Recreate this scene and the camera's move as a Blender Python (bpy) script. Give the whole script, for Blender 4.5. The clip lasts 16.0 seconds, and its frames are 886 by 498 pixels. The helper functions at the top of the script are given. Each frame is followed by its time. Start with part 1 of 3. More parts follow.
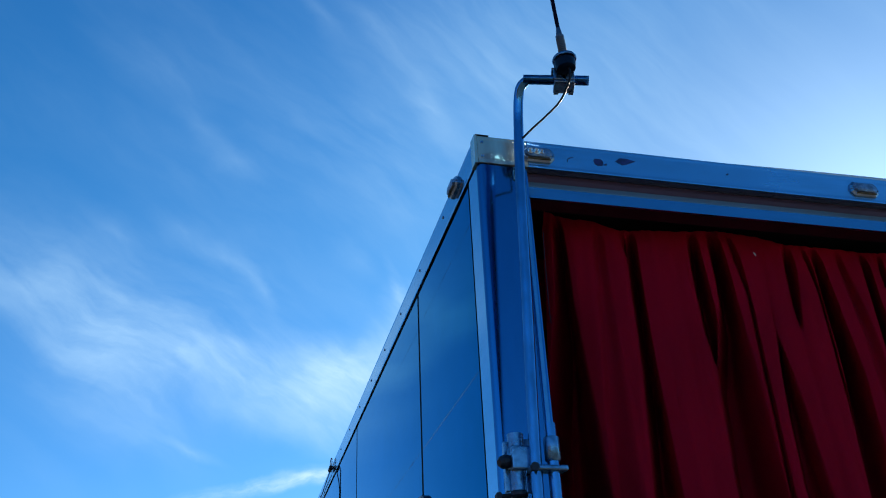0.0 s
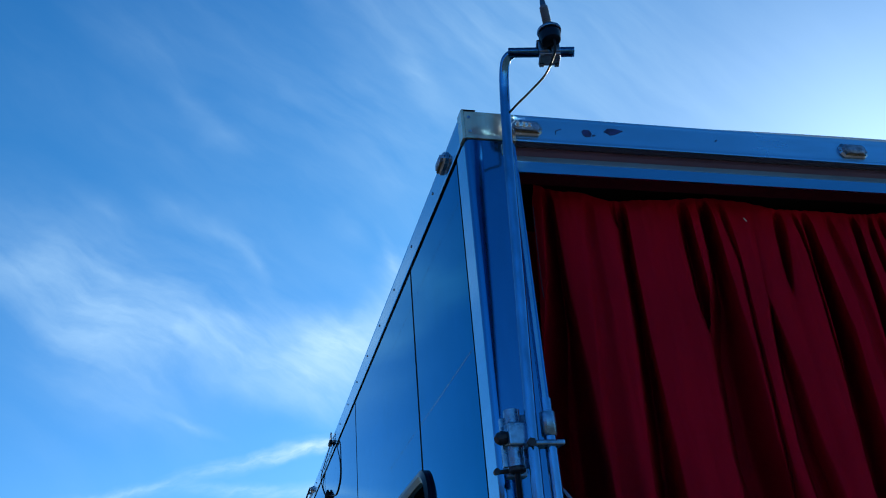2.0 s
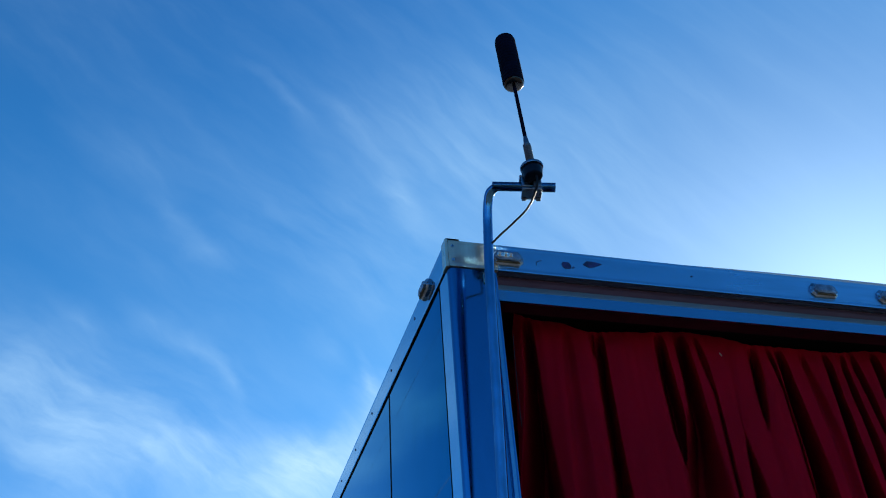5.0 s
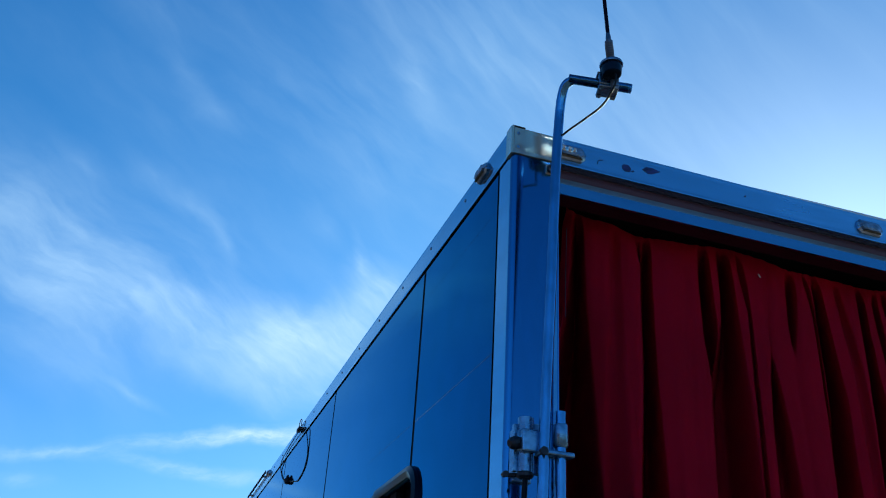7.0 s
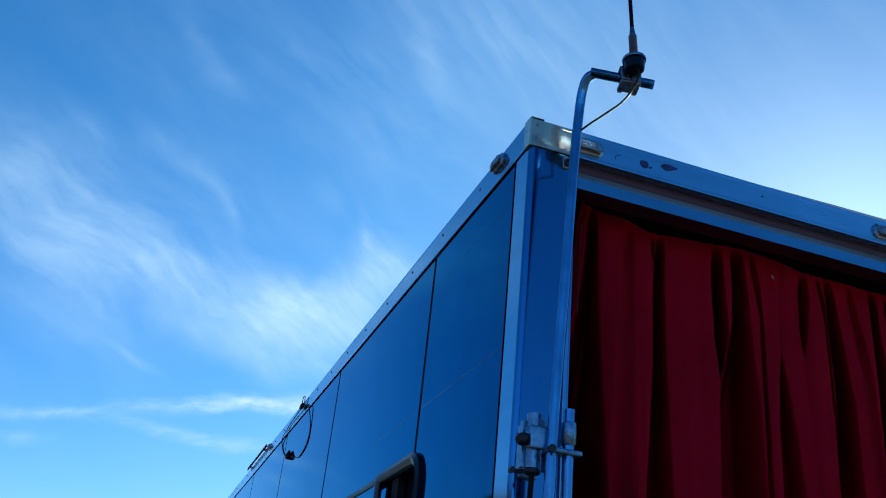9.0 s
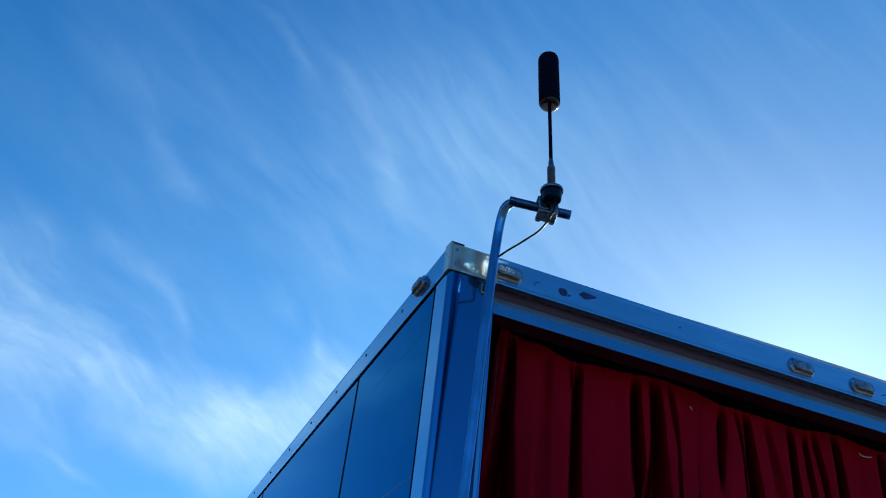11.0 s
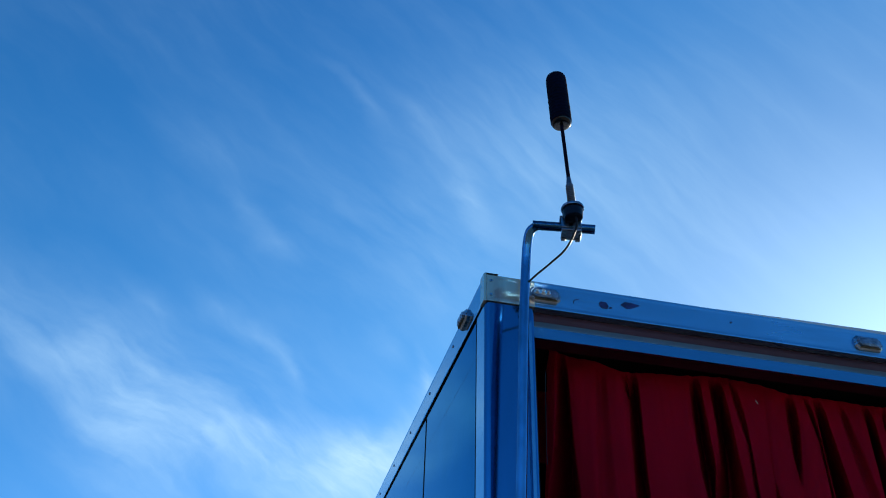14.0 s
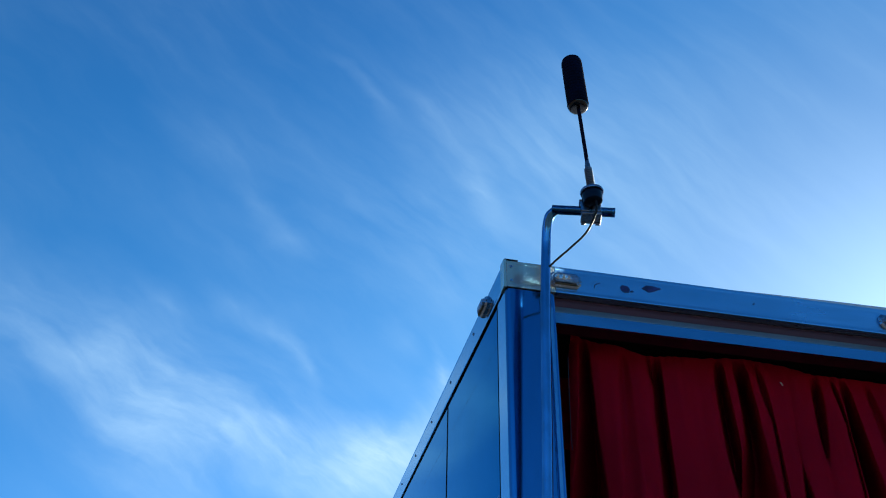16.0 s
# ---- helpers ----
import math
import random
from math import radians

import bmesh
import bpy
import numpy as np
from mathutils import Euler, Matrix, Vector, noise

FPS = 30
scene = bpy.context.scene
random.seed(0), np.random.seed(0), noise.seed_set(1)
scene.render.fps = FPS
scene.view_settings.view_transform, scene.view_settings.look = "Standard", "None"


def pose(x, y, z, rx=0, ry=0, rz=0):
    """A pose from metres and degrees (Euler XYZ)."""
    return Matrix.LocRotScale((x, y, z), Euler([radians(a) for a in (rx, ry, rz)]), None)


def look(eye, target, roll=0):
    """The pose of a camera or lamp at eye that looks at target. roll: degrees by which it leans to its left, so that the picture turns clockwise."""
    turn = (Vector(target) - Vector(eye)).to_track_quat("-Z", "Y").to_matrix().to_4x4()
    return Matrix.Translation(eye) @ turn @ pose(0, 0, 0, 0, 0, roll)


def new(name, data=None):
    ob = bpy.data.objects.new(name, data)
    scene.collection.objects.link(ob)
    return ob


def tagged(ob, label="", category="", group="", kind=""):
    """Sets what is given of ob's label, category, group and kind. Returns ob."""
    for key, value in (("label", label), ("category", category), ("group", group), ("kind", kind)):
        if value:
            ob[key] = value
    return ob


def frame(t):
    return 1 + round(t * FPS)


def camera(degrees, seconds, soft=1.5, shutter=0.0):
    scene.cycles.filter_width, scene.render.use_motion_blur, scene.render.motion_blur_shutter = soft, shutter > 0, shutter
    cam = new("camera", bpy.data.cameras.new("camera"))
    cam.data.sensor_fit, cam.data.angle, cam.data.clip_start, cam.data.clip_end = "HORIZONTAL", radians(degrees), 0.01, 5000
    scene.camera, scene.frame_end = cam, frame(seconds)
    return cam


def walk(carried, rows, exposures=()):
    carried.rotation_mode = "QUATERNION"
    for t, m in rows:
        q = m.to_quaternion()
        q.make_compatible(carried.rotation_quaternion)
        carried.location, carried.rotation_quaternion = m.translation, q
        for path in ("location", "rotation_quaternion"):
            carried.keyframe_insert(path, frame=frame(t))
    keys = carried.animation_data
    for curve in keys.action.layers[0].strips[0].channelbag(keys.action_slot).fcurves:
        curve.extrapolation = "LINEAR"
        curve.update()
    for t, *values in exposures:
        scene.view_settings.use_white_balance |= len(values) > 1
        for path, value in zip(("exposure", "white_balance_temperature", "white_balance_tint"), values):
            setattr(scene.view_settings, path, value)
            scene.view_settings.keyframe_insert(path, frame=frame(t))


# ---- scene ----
cam = camera(53.8, 16.0, soft=1.1)
PATH = [
    (0, (-0.479, -1.529, 1.714), (-0.047, 0.162, 2.692), -2.5),
    (0.5, (-0.48, -1.52, 1.71), (-0.034, 0.212, 2.605), -2.4),
    (1, (-0.466, -1.504, 1.685), (-0.034, 0.263, 2.516), -2.7),
    (1.5, (-0.485, -1.508, 1.69), (-0.037, 0.298, 2.424), -3.1),
    (2, (-0.475, -1.537, 1.735), (-0.023, 0.185, 2.646), -4.7),
    (2.5, (-0.474, -1.544, 1.747), (0.011, 0.098, 2.78), -5.2),
    (3, (-0.478, -1.533, 1.741), (0.026, -0.041, 2.973), -5.4),
    (3.2, (-0.461, -1.523, 1.723), (0.029, -0.045, 2.979), -5.3),
    (5.3, (-0.494, -1.572, 1.726), (-0.022, 0.037, 2.816), -3.3),
    (5.5, (-0.5, -1.561, 1.707), (-0.037, 0.082, 2.75), -2.6),
    (6, (-0.546, -1.566, 1.702), (-0.059, 0.136, 2.634), -1.5),
    (6.5, (-0.608, -1.534, 1.697), (-0.09, 0.154, 2.637), 1.4),
    (7, (-0.617, -1.541, 1.688), (-0.106, 0.15, 2.626), 3.9),
    (7.5, (-0.63, -1.557, 1.694), (-0.131, 0.136, 2.634), 4.9),
    (8, (-0.641, -1.553, 1.692), (-0.148, 0.157, 2.606), 4.9),
    (10.3, (-0.617, -1.528, 1.756), (-0.081, 0.182, 2.644), 8.1),
    (10.5, (-0.605, -1.556, 1.749), (-0.074, 0.136, 2.674), 8.0),
    (11, (-0.564, -1.57, 1.75), (-0.024, -0.005, 2.871), 6.9),
    (11.5, (-0.509, -1.619, 1.754), (0.021, -0.063, 2.894), 6.3),
    (12, (-0.455, -1.653, 1.741), (0.049, -0.097, 2.891), 4.6),
    (12.5, (-0.428, -1.677, 1.75), (0.07, -0.116, 2.897), 2.5),
    (13, (-0.443, -1.665, 1.748), (0.018, -0.104, 2.91), 1.2),
    (13.5, (-0.45, -1.654, 1.749), (-0.114, -0.058, 2.908), 2.5),
    (14, (-0.448, -1.66, 1.757), (-0.118, -0.06, 2.91), 2.1),
    (14.5, (-0.463, -1.646, 1.749), (-0.125, -0.055, 2.912), 1.8),
    (15, (-0.463, -1.658, 1.754), (-0.141, -0.06, 2.912), 1.8),
    (15.5, (-0.47, -1.646, 1.752), (-0.161, -0.052, 2.92), 1.8),
    (16, (-0.46, -1.641, 1.751), (-0.155, -0.025, 2.891), 1.4),
]
walk(cam, [(t, look(eye, target, roll)) for t, eye, target, roll in PATH])

# ---- world, sun ----
SUN_AZ, SUN_EL = 45.0, 23.0


def sky_world():
    world = bpy.data.worlds.new("sky")
    scene.world = world
    world.use_nodes = True
    nt = world.node_tree
    nt.nodes.clear()
    N = nt.nodes.new

    def link(a, b):
        nt.links.new(a, b)

    def math_node(op, a, b=None, clamp=False):
        n = N("ShaderNodeMath")
        n.operation, n.use_clamp = op, clamp
        for i, v in enumerate((a, b)):
            if v is None:
                continue
            if isinstance(v, (int, float)):
                n.inputs[i].default_value = v
            else:
                link(v, n.inputs[i])
        return n.outputs[0]

    out, bg = N("ShaderNodeOutputWorld"), N("ShaderNodeBackground")
    sky = N("ShaderNodeTexSky")
    sky.sky_type, sky.sun_disc = "NISHITA", False
    sky.sun_elevation, sky.sun_rotation = radians(SUN_EL), radians(SUN_AZ)
    sky.altitude, sky.air_density, sky.dust_density, sky.ozone_density = 300, 1.0, 0.7, 3.0
    tone = N("ShaderNodeHueSaturation")
    tone.inputs["Saturation"].default_value = 1.25
    tone.inputs["Hue"].default_value = 0.5
    link(sky.outputs[0], tone.inputs["Color"])
    coord = N("ShaderNodeTexCoord")
    sep = N("ShaderNodeSeparateXYZ")
    link(coord.outputs["Generated"], sep.inputs[0])
    x, y, z = sep.outputs

    # the air's own tint: deeper azure overhead, paler towards the horizon and the sun
    def mix(fac, c1, c2, mode="MIX"):
        n = N("ShaderNodeMixRGB")
        n.blend_type = mode
        for v, slot in ((fac, "Fac"), (c1, "Color1"), (c2, "Color2")):
            if isinstance(v, (float, tuple)):
                n.inputs[slot].default_value = v
            else:
                link(v, n.inputs[slot])
        return n.outputs[0]

    def span(v, lo, hi):
        r = N("ShaderNodeMapRange")
        r.interpolation_type = "SMOOTHSTEP"
        link(v, r.inputs["Value"])
        r.inputs["From Min"].default_value, r.inputs["From Max"].default_value = lo, hi
        return r.outputs[0]

    toward = N("ShaderNodeVectorMath")
    toward.operation = "DOT_PRODUCT"
    link(coord.outputs["Generated"], toward.inputs[0])
    toward.inputs[1].default_value = (math.sin(radians(SUN_AZ)) * math.cos(radians(SUN_EL)), math.cos(radians(SUN_AZ)) * math.cos(radians(SUN_EL)), math.sin(radians(SUN_EL)))
    air = mix(span(z, 0.05, 0.55), HORIZON, AZURE)
    air = mix(span(z, 0.58, 0.86), air, DEEP)
    air = mix(span(toward.outputs["Value"], 0.86, 1.0), air, GLOW)
    tinted = mix(1.0, tone.outputs[0], air, "MULTIPLY")
    ahead = math_node("MAXIMUM", y, 0.05)
    flat = N("ShaderNodeCombineXYZ")
    link(math_node("DIVIDE", x, ahead), flat.inputs[0])
    link(math_node("DIVIDE", z, ahead), flat.inputs[1])

    # a gentle bend of the streaks
    bend = N("ShaderNodeTexNoise")
    bend.inputs["Scale"].default_value, bend.inputs["Detail"].default_value = 5.5, 6.0
    link(flat.outputs[0], bend.inputs["Vector"])
    centred = N("ShaderNodeVectorMath")
    centred.operation = "SUBTRACT"
    link(bend.outputs["Color"], centred.inputs[0])
    centred.inputs[1].default_value = (0.5, 0.5, 0.5)
    small = N("ShaderNodeVectorMath")
    small.operation = "SCALE"
    link(centred.outputs[0], small.inputs[0])
    small.inputs["Scale"].default_value = 0.095
    warped = N("ShaderNodeVectorMath")
    warped.operation = "ADD"
    link(flat.outputs[0], warped.inputs[0])
    link(small.outputs[0], warped.inputs[1])
    level = N("ShaderNodeVectorMath")
    level.operation = "MULTIPLY"
    link(warped.outputs[0], level.inputs[0])
    level.inputs[1].default_value = (1, 1, 0)

    def fibre(angle, along, across, detail, seed):
        m = N("ShaderNodeMapping")
        m.vector_type = "TEXTURE"
        m.inputs["Rotation"].default_value = (0, 0, radians(angle))
        m.inputs["Scale"].default_value = (along, across, 1)
        m.inputs["Location"].default_value = (seed, seed * 0.7, 0)
        link(level.outputs[0], m.inputs["Vector"])
        n = N("ShaderNodeTexNoise")
        n.inputs["Scale"].default_value, n.inputs["Detail"].default_value = 1.0, detail
        n.inputs["Roughness"].default_value = 0.55
        link(m.outputs[0], n.inputs["Vector"])
        return n.outputs["Fac"]

    def ramp(v, lo, hi):
        r = N("ShaderNodeMapRange")
        r.interpolation_type = "SMOOTHSTEP"
        link(v, r.inputs["Value"])
        r.inputs["From Min"].default_value, r.inputs["From Max"].default_value = lo, hi
        return r.outputs[0]

    fine = ramp(fibre(-47, 0.20, 0.045, 7, 3.1), 0.22, 0.80)
    broad = ramp(fibre(-40, 0.6, 0.2, 6, 7.7), 0.35, 0.75)

    def streak(az1, el1, az2, el2, width, strength):
        a, b = [Vector((math.tan(radians(az)), math.tan(radians(el)) / math.cos(radians(az)))) for az, el in ((az1, el1), (az2, el2))]
        mid, way = (a + b) / 2, b - a
        m = N("ShaderNodeMapping")
        m.vector_type = "TEXTURE"
        m.inputs["Location"].default_value = (mid.x, mid.y, 0)
        m.inputs["Rotation"].default_value = (0, 0, math.atan2(way.y, way.x))
        stretch = 1 + mid.y ** 2
        m.inputs["Scale"].default_value = (way.length * 0.85, math.tan(radians(width)) * 1.5 * stretch, 1)
        link(level.outputs[0], m.inputs["Vector"])
        g = N("ShaderNodeTexGradient")
        g.gradient_type = "SPHERICAL"
        link(m.outputs[0], g.inputs["Vector"])
        s = math_node("POWER", g.outputs["Fac"], 1.5)
        return math_node("MULTIPLY", s, strength)

    woven = math_node("ADD", math_node("MULTIPLY", fibre(-27, 0.26, 0.055, 7, 1.3), 0.45), math_node("MULTIPLY", fibre(-38, 0.11, 0.026, 7, 5.2), 0.27))
    lying = ramp(math_node("ADD", woven, math_node("MULTIPLY", fibre(-18, 0.10, 0.06, 8, 9.4), 0.30)), 0.30, 0.74)

    def gather(rows, vein, low, high):
        total = None
        for row in rows:
            s = streak(*row)
            total = s if total is None else math_node("ADD", total, s)
        return math_node("MULTIPLY", total, math_node("ADD", math_node("MULTIPLY", vein, high), low))

    veined = math_node("ADD", gather(BANK, lying, 0.20, 1.05), gather(STREAKS, fine, 0.40, 0.6))
    trails = gather(TRAILS, ramp(fibre(15, 0.03, 0.012, 6, 4.4), 0.3, 0.7), 0.35, 0.7)
    veil = math_node("MULTIPLY", math_node("MULTIPLY", broad, math_node("ADD", fine, 0.7)), 0.045)
    front = ramp(y, 0.0, 0.15)
    cover = math_node("MULTIPLY", math_node("ADD", math_node("ADD", veined, trails), veil), front, True)
    cloud = N("ShaderNodeMixRGB")
    link(cover, cloud.inputs["Fac"])
    link(tinted, cloud.inputs["Color1"])
    cloud.inputs["Color2"].default_value = CLOUD
    link(cloud.outputs[0], bg.inputs["Color"])
    bg.inputs["Strength"].default_value = SKY
    link(bg.outputs[0], out.inputs[0])


# cirrus: azimuth and elevation of both ends, half width in degrees, strength
BANK = [
    (-14.1, 25.1, -4.5, 23.0, 2.83, 0.42), (-9.6, 21.8, -0.5, 20.4, 2.14, 0.4), (-4.4, 22.7, 3.5, 21.3, 2.64, 0.4),
    (-1.1, 21.2, 9.7, 18.5, 2.52, 0.66), (3.9, 22.8, 10.7, 20.2, 1.89, 0.7), (4.5, 23.1, 8.1, 21.6, 1.38, 0.5),
    (10.6, 26.6, 15.5, 24.4, 1.7, 0.9), (10.3, 28.5, 11.6, 25.7, 0.5, 0.35), (8.9, 21.7, 13.5, 23.8, 2.14, 0.66),
    (-12.6, 20.7, -3.4, 18.6, 3.14, 0.26), (-10.2, 18.5, -0.9, 15.9, 2.14, 0.14), (-1.6, 18.9, 3.3, 18.2, 1.76, 0.18),
    (2.9, 18.6, 9.1, 17.3, 1.38, 0.34), (-28, 27.0, 6, 22.5, 4.4, 0.26), (-4, 32, 28, 36, 9, 0.16),
    (5, 21.5, 16, 20.0, 3.2, 0.45),
]
STREAKS = [
    (-7.1, 30.7, -3.2, 29.7, 0.94, 0.15), (-3.7, 29.8, -0.4, 28.5, 0.82, 0.22), (-1.2, 29.0, 1.2, 26.9, 0.63, 0.26),
    (0.5, 27.6, 2.1, 25.3, 0.5, 0.24), (-11.5, 30.1, -7.3, 28.8, 1.01, 0.12), (-6.6, 38.0, -1.5, 33.9, 0.75, 0.09),
    (-3.1, 34.6, 1.1, 33.4, 0.69, 0.1), (0.4, 46.2, 8.1, 42.1, 0.44, 0.12), (8.8, 43.7, 13.6, 39.1, 1.01, 0.13),
    (12.6, 40.4, 15.4, 36.6, 0.88, 0.2), (7.4, 33.0, 13.8, 30.8, 1.13, 0.12), (6.2, 29.8, 8.7, 28.1, 0.69, 0.14),
    (-12.8, 41.0, -4.7, 37.8, 1.64, 0.12), (-4.7, 17.0, -0.8, 16.0, 0.38, 0.28),
    (12, 47, 27, 37, 6.0, 0.24), (20, 42, 42, 28, 10.0, 0.22),
]
TRAILS = [
    (-12, 10.6, 0.5, 13.6, 0.44, 0.42), (-1.5, 13.7, 9.6, 15.8, 0.5, 0.8), (3.6, 14.8, 9.4, 15.8, 0.7, 0.95),
    (-3.1, 12.0, 8.5, 12.0, 0.6, 0.55), (-9.2, 9.8, -6.2, 10.1, 0.5, 0.25),
]
CLOUD = (3.7, 5.65, 7.4, 1)
AZURE = (0.45, 0.965, 1.13, 1)
DEEP = (0.36, 0.84, 1.06, 1)
HORIZON = (0.54, 0.84, 1.13, 1)
GLOW = (0.41, 0.65, 0.84, 1)
SKY = 0.16
sky_world()

sun = new("sun", bpy.data.lights.new("sun", "SUN"))
sun.data.energy, sun.data.angle, sun.data.color = 5.0, radians(0.53), (1.0, 0.93, 0.82)
sun_way = Vector((math.sin(radians(SUN_AZ)) * math.cos(radians(SUN_EL)), math.cos(radians(SUN_AZ)) * math.cos(radians(SUN_EL)), math.sin(radians(SUN_EL))))
sun.matrix_world = look(sun_way * 40, (0, 0, 0))


# ---- materials ----
def material(name, color, rough, metal=0.0, vary=0.12, grain=60.0, blotch=4.0, bump=0.05, rough_vary=0.1, stretch=(1, 1, 1), coat=0.0, spec=0.5, tint=None, sheen=0.0, trans=0.0, streaks=0.0):
    """Paint, metal, cloth or earth: one colour with blotches and grain, and fine relief."""
    mat = bpy.data.materials.new(name)
    mat.use_nodes = True
    nt = mat.node_tree
    p = nt.nodes["Principled BSDF"]
    N, L = nt.nodes.new, nt.links.new
    co, mp = N("ShaderNodeTexCoord"), N("ShaderNodeMapping")
    mp.inputs["Scale"].default_value = stretch
    L(co.outputs["Object"], mp.inputs["Vector"])
    big, fine = N("ShaderNodeTexNoise"), N("ShaderNodeTexNoise")
    big.inputs["Scale"].default_value, big.inputs["Detail"].default_value = blotch, 6
    fine.inputs["Scale"].default_value, fine.inputs["Detail"].default_value = grain, 4
    for n in (big, fine):
        L(mp.outputs[0], n.inputs["Vector"])
    both = N("ShaderNodeMath")
    both.operation = "MULTIPLY_ADD"
    L(big.outputs["Fac"], both.inputs[0])
    both.inputs[1].default_value = 0.65
    half = N("ShaderNodeMath")
    half.operation = "MULTIPLY"
    L(fine.outputs["Fac"], half.inputs[0])
    half.inputs[1].default_value = 0.35
    L(half.outputs[0], both.inputs[2])
    cr = N("ShaderNodeValToRGB")
    c = Vector(color)
    dark = c * (1 - 2.2 * vary) if tint is None else Vector(tint)
    light = c * (1 + 1.6 * vary)
    cr.color_ramp.elements[0].position, cr.color_ramp.elements[1].position = 0.32, 0.68
    cr.color_ramp.elements[0].color = (*[max(v, 0.0) for v in dark], 1)
    cr.color_ramp.elements[1].color = (*[min(v, 1.0) for v in light], 1)
    L(both.outputs[0], cr.inputs[0])
    L(cr.outputs[0], p.inputs["Base Color"])
    rr = N("ShaderNodeMapRange")
    L(big.outputs["Fac"], rr.inputs["Value"])
    rr.inputs["From Min"].default_value, rr.inputs["From Max"].default_value = 0.3, 0.7
    rr.inputs["To Min"].default_value, rr.inputs["To Max"].default_value = max(rough - rough_vary, 0.01), min(rough + rough_vary, 1)
    L(rr.outputs[0], p.inputs["Roughness"])
    bp = N("ShaderNodeBump")
    bp.inputs["Strength"].default_value, bp.inputs["Distance"].default_value = bump, 0.002
    L(fine.outputs["Fac"], bp.inputs["Height"])
    L(bp.outputs[0], p.inputs["Normal"])
    p.inputs["Metallic"].default_value = metal
    p.inputs["Specular IOR Level"].default_value = spec
    p.inputs["Coat Weight"].default_value, p.inputs["Coat Roughness"].default_value = coat, 0.03
    p.inputs["Sheen Weight"].default_value = sheen
    p.inputs["Transmission Weight"].default_value = trans
    return mat


# Blue in the aluminium: reflected sky put into otherwise grey metal.
ALU = material("sky-tinted brushed aluminium", (0.17, 0.37, 0.53), 0.2, 0.95, rough_vary=0.05, vary=0.07, grain=60, blotch=5, bump=0.03, stretch=(0.12, 1, 1))
RAIL_ALU = material("pale sky-tinted roof rail aluminium", (0.25, 0.45, 0.61), 0.22, 0.95, rough_vary=0.06, vary=0.12, grain=60, blotch=3, bump=0.04, stretch=(0.12, 1, 1))
# Sun glow thrown back by the pole is put into this warm colour.
CAP = material("corner rail aluminium in sunlit tone", (0.95, 0.70, 0.53), 0.13, 0.72, rough_vary=0.04, vary=0.16, grain=50, blotch=16, bump=0.06, stretch=(1, 1, 0.15))
ALU_SIDE = material("sky-tinted milled aluminium side rail", (0.15, 0.42, 0.60), 0.12, 0.9, vary=0.07, grain=40, blotch=5, bump=0.01, stretch=(1, 0.12, 1))
POST = material("sky-tinted satin post aluminium", (0.045, 0.20, 0.38), 0.08, 0.95, rough_vary=0.04, vary=0.05, grain=40, blotch=4, bump=0.012, stretch=(1, 1, 0.25))
# The header's upper face gets its greyer, beige light as base colour.
COVE = material("dull aluminium lip, beige light in its colour", (0.36, 0.35, 0.33), 0.38, 0.75, vary=0.14, grain=60, blotch=6, bump=0.1, stretch=(0.15, 1, 1))
# Mauve holds the red curtain's reflection within the metal's colour.
SOFFIT = material("mauve soffit with curtain reflection", (0.095, 0.036, 0.052), 0.45, 0.35, vary=0.2, grain=60, blotch=7, bump=0.1, stretch=(0.15, 1, 1))
# Plum puts red light off the curtain into the lining's colour.
PLUM = material("plum header lining with curtain glow", (0.055, 0.005, 0.016), 0.8, vary=0.2, grain=40, blotch=4, bump=0.1, spec=0.1)
PANEL = material("dark blue gloss panel", (0.012, 0.090, 0.18), 0.045, 0.9, vary=0.12, grain=12, blotch=1.2, bump=0.006, rough_vary=0.02, spec=0.5)
CREASE = material("scuffed blue line", (0.003, 0.030, 0.075), 0.2, 0.8, vary=0.3, grain=60, blotch=9, bump=0.1)
SEAL = material("black rubber seal", (0.008, 0.009, 0.012), 0.8, vary=0.2, grain=80, bump=0.2, spec=0.1)
FRAME = material("black window frame", (0.004, 0.009, 0.019), 0.32, vary=0.2, grain=90, bump=0.04, spec=0.2)
# Sky blue mirrored by the glass is put into its colour.
GLASS = material("window glass in reflected sky blue", (0.015, 0.11, 0.21), 0.03, 0.9, vary=0.04, bump=0.0, rough_vary=0.01)
# Near-black, so the unlit interior's shade is in the colour itself.
INSIDE = material("shade-dark interior lining", (0.005, 0.006, 0.010), 0.8, vary=0.2, grain=20, blotch=2)
ROOF = material("white roof sheet", (0.7, 0.7, 0.68), 0.5, vary=0.08, grain=30, blotch=2)
CLOTH = material("dark red curtain cloth", (0.68, 0.005, 0.034), 0.9, vary=0.12, grain=420, blotch=3, bump=0.35, spec=0.08)
# Pipe and zinc carry the sky's blue reflection in their base colour.
PIPE = material("sky-tinted galvanised pipe", (0.09, 0.27, 0.46), 0.16, 0.92, vary=0.16, grain=70, blotch=16, bump=0.12, stretch=(1, 1, 0.35))
ZINC = material("sky-tinted zinc plated bracket", (0.17, 0.33, 0.48), 0.3, 0.88, vary=0.26, grain=120, blotch=22, bump=0.18)
CHROME = material("chromed clamp", (0.22, 0.26, 0.32), 0.25, 0.95, vary=0.1, grain=90, blotch=30, bump=0.08)
BLACK = material("black ribbed foam", (0.003, 0.005, 0.018), 0.9, vary=0.25, grain=300, blotch=20, bump=0.4, spec=0.08)
CABLE = material("black cable sheath", (0.008, 0.008, 0.010), 0.5, vary=0.2, grain=90, bump=0.05, spec=0.2)
TIP = material("glossy black end cap", (0.004, 0.004, 0.005), 0.22, 0.0, vary=0.1, grain=120, blotch=20, bump=0.01)
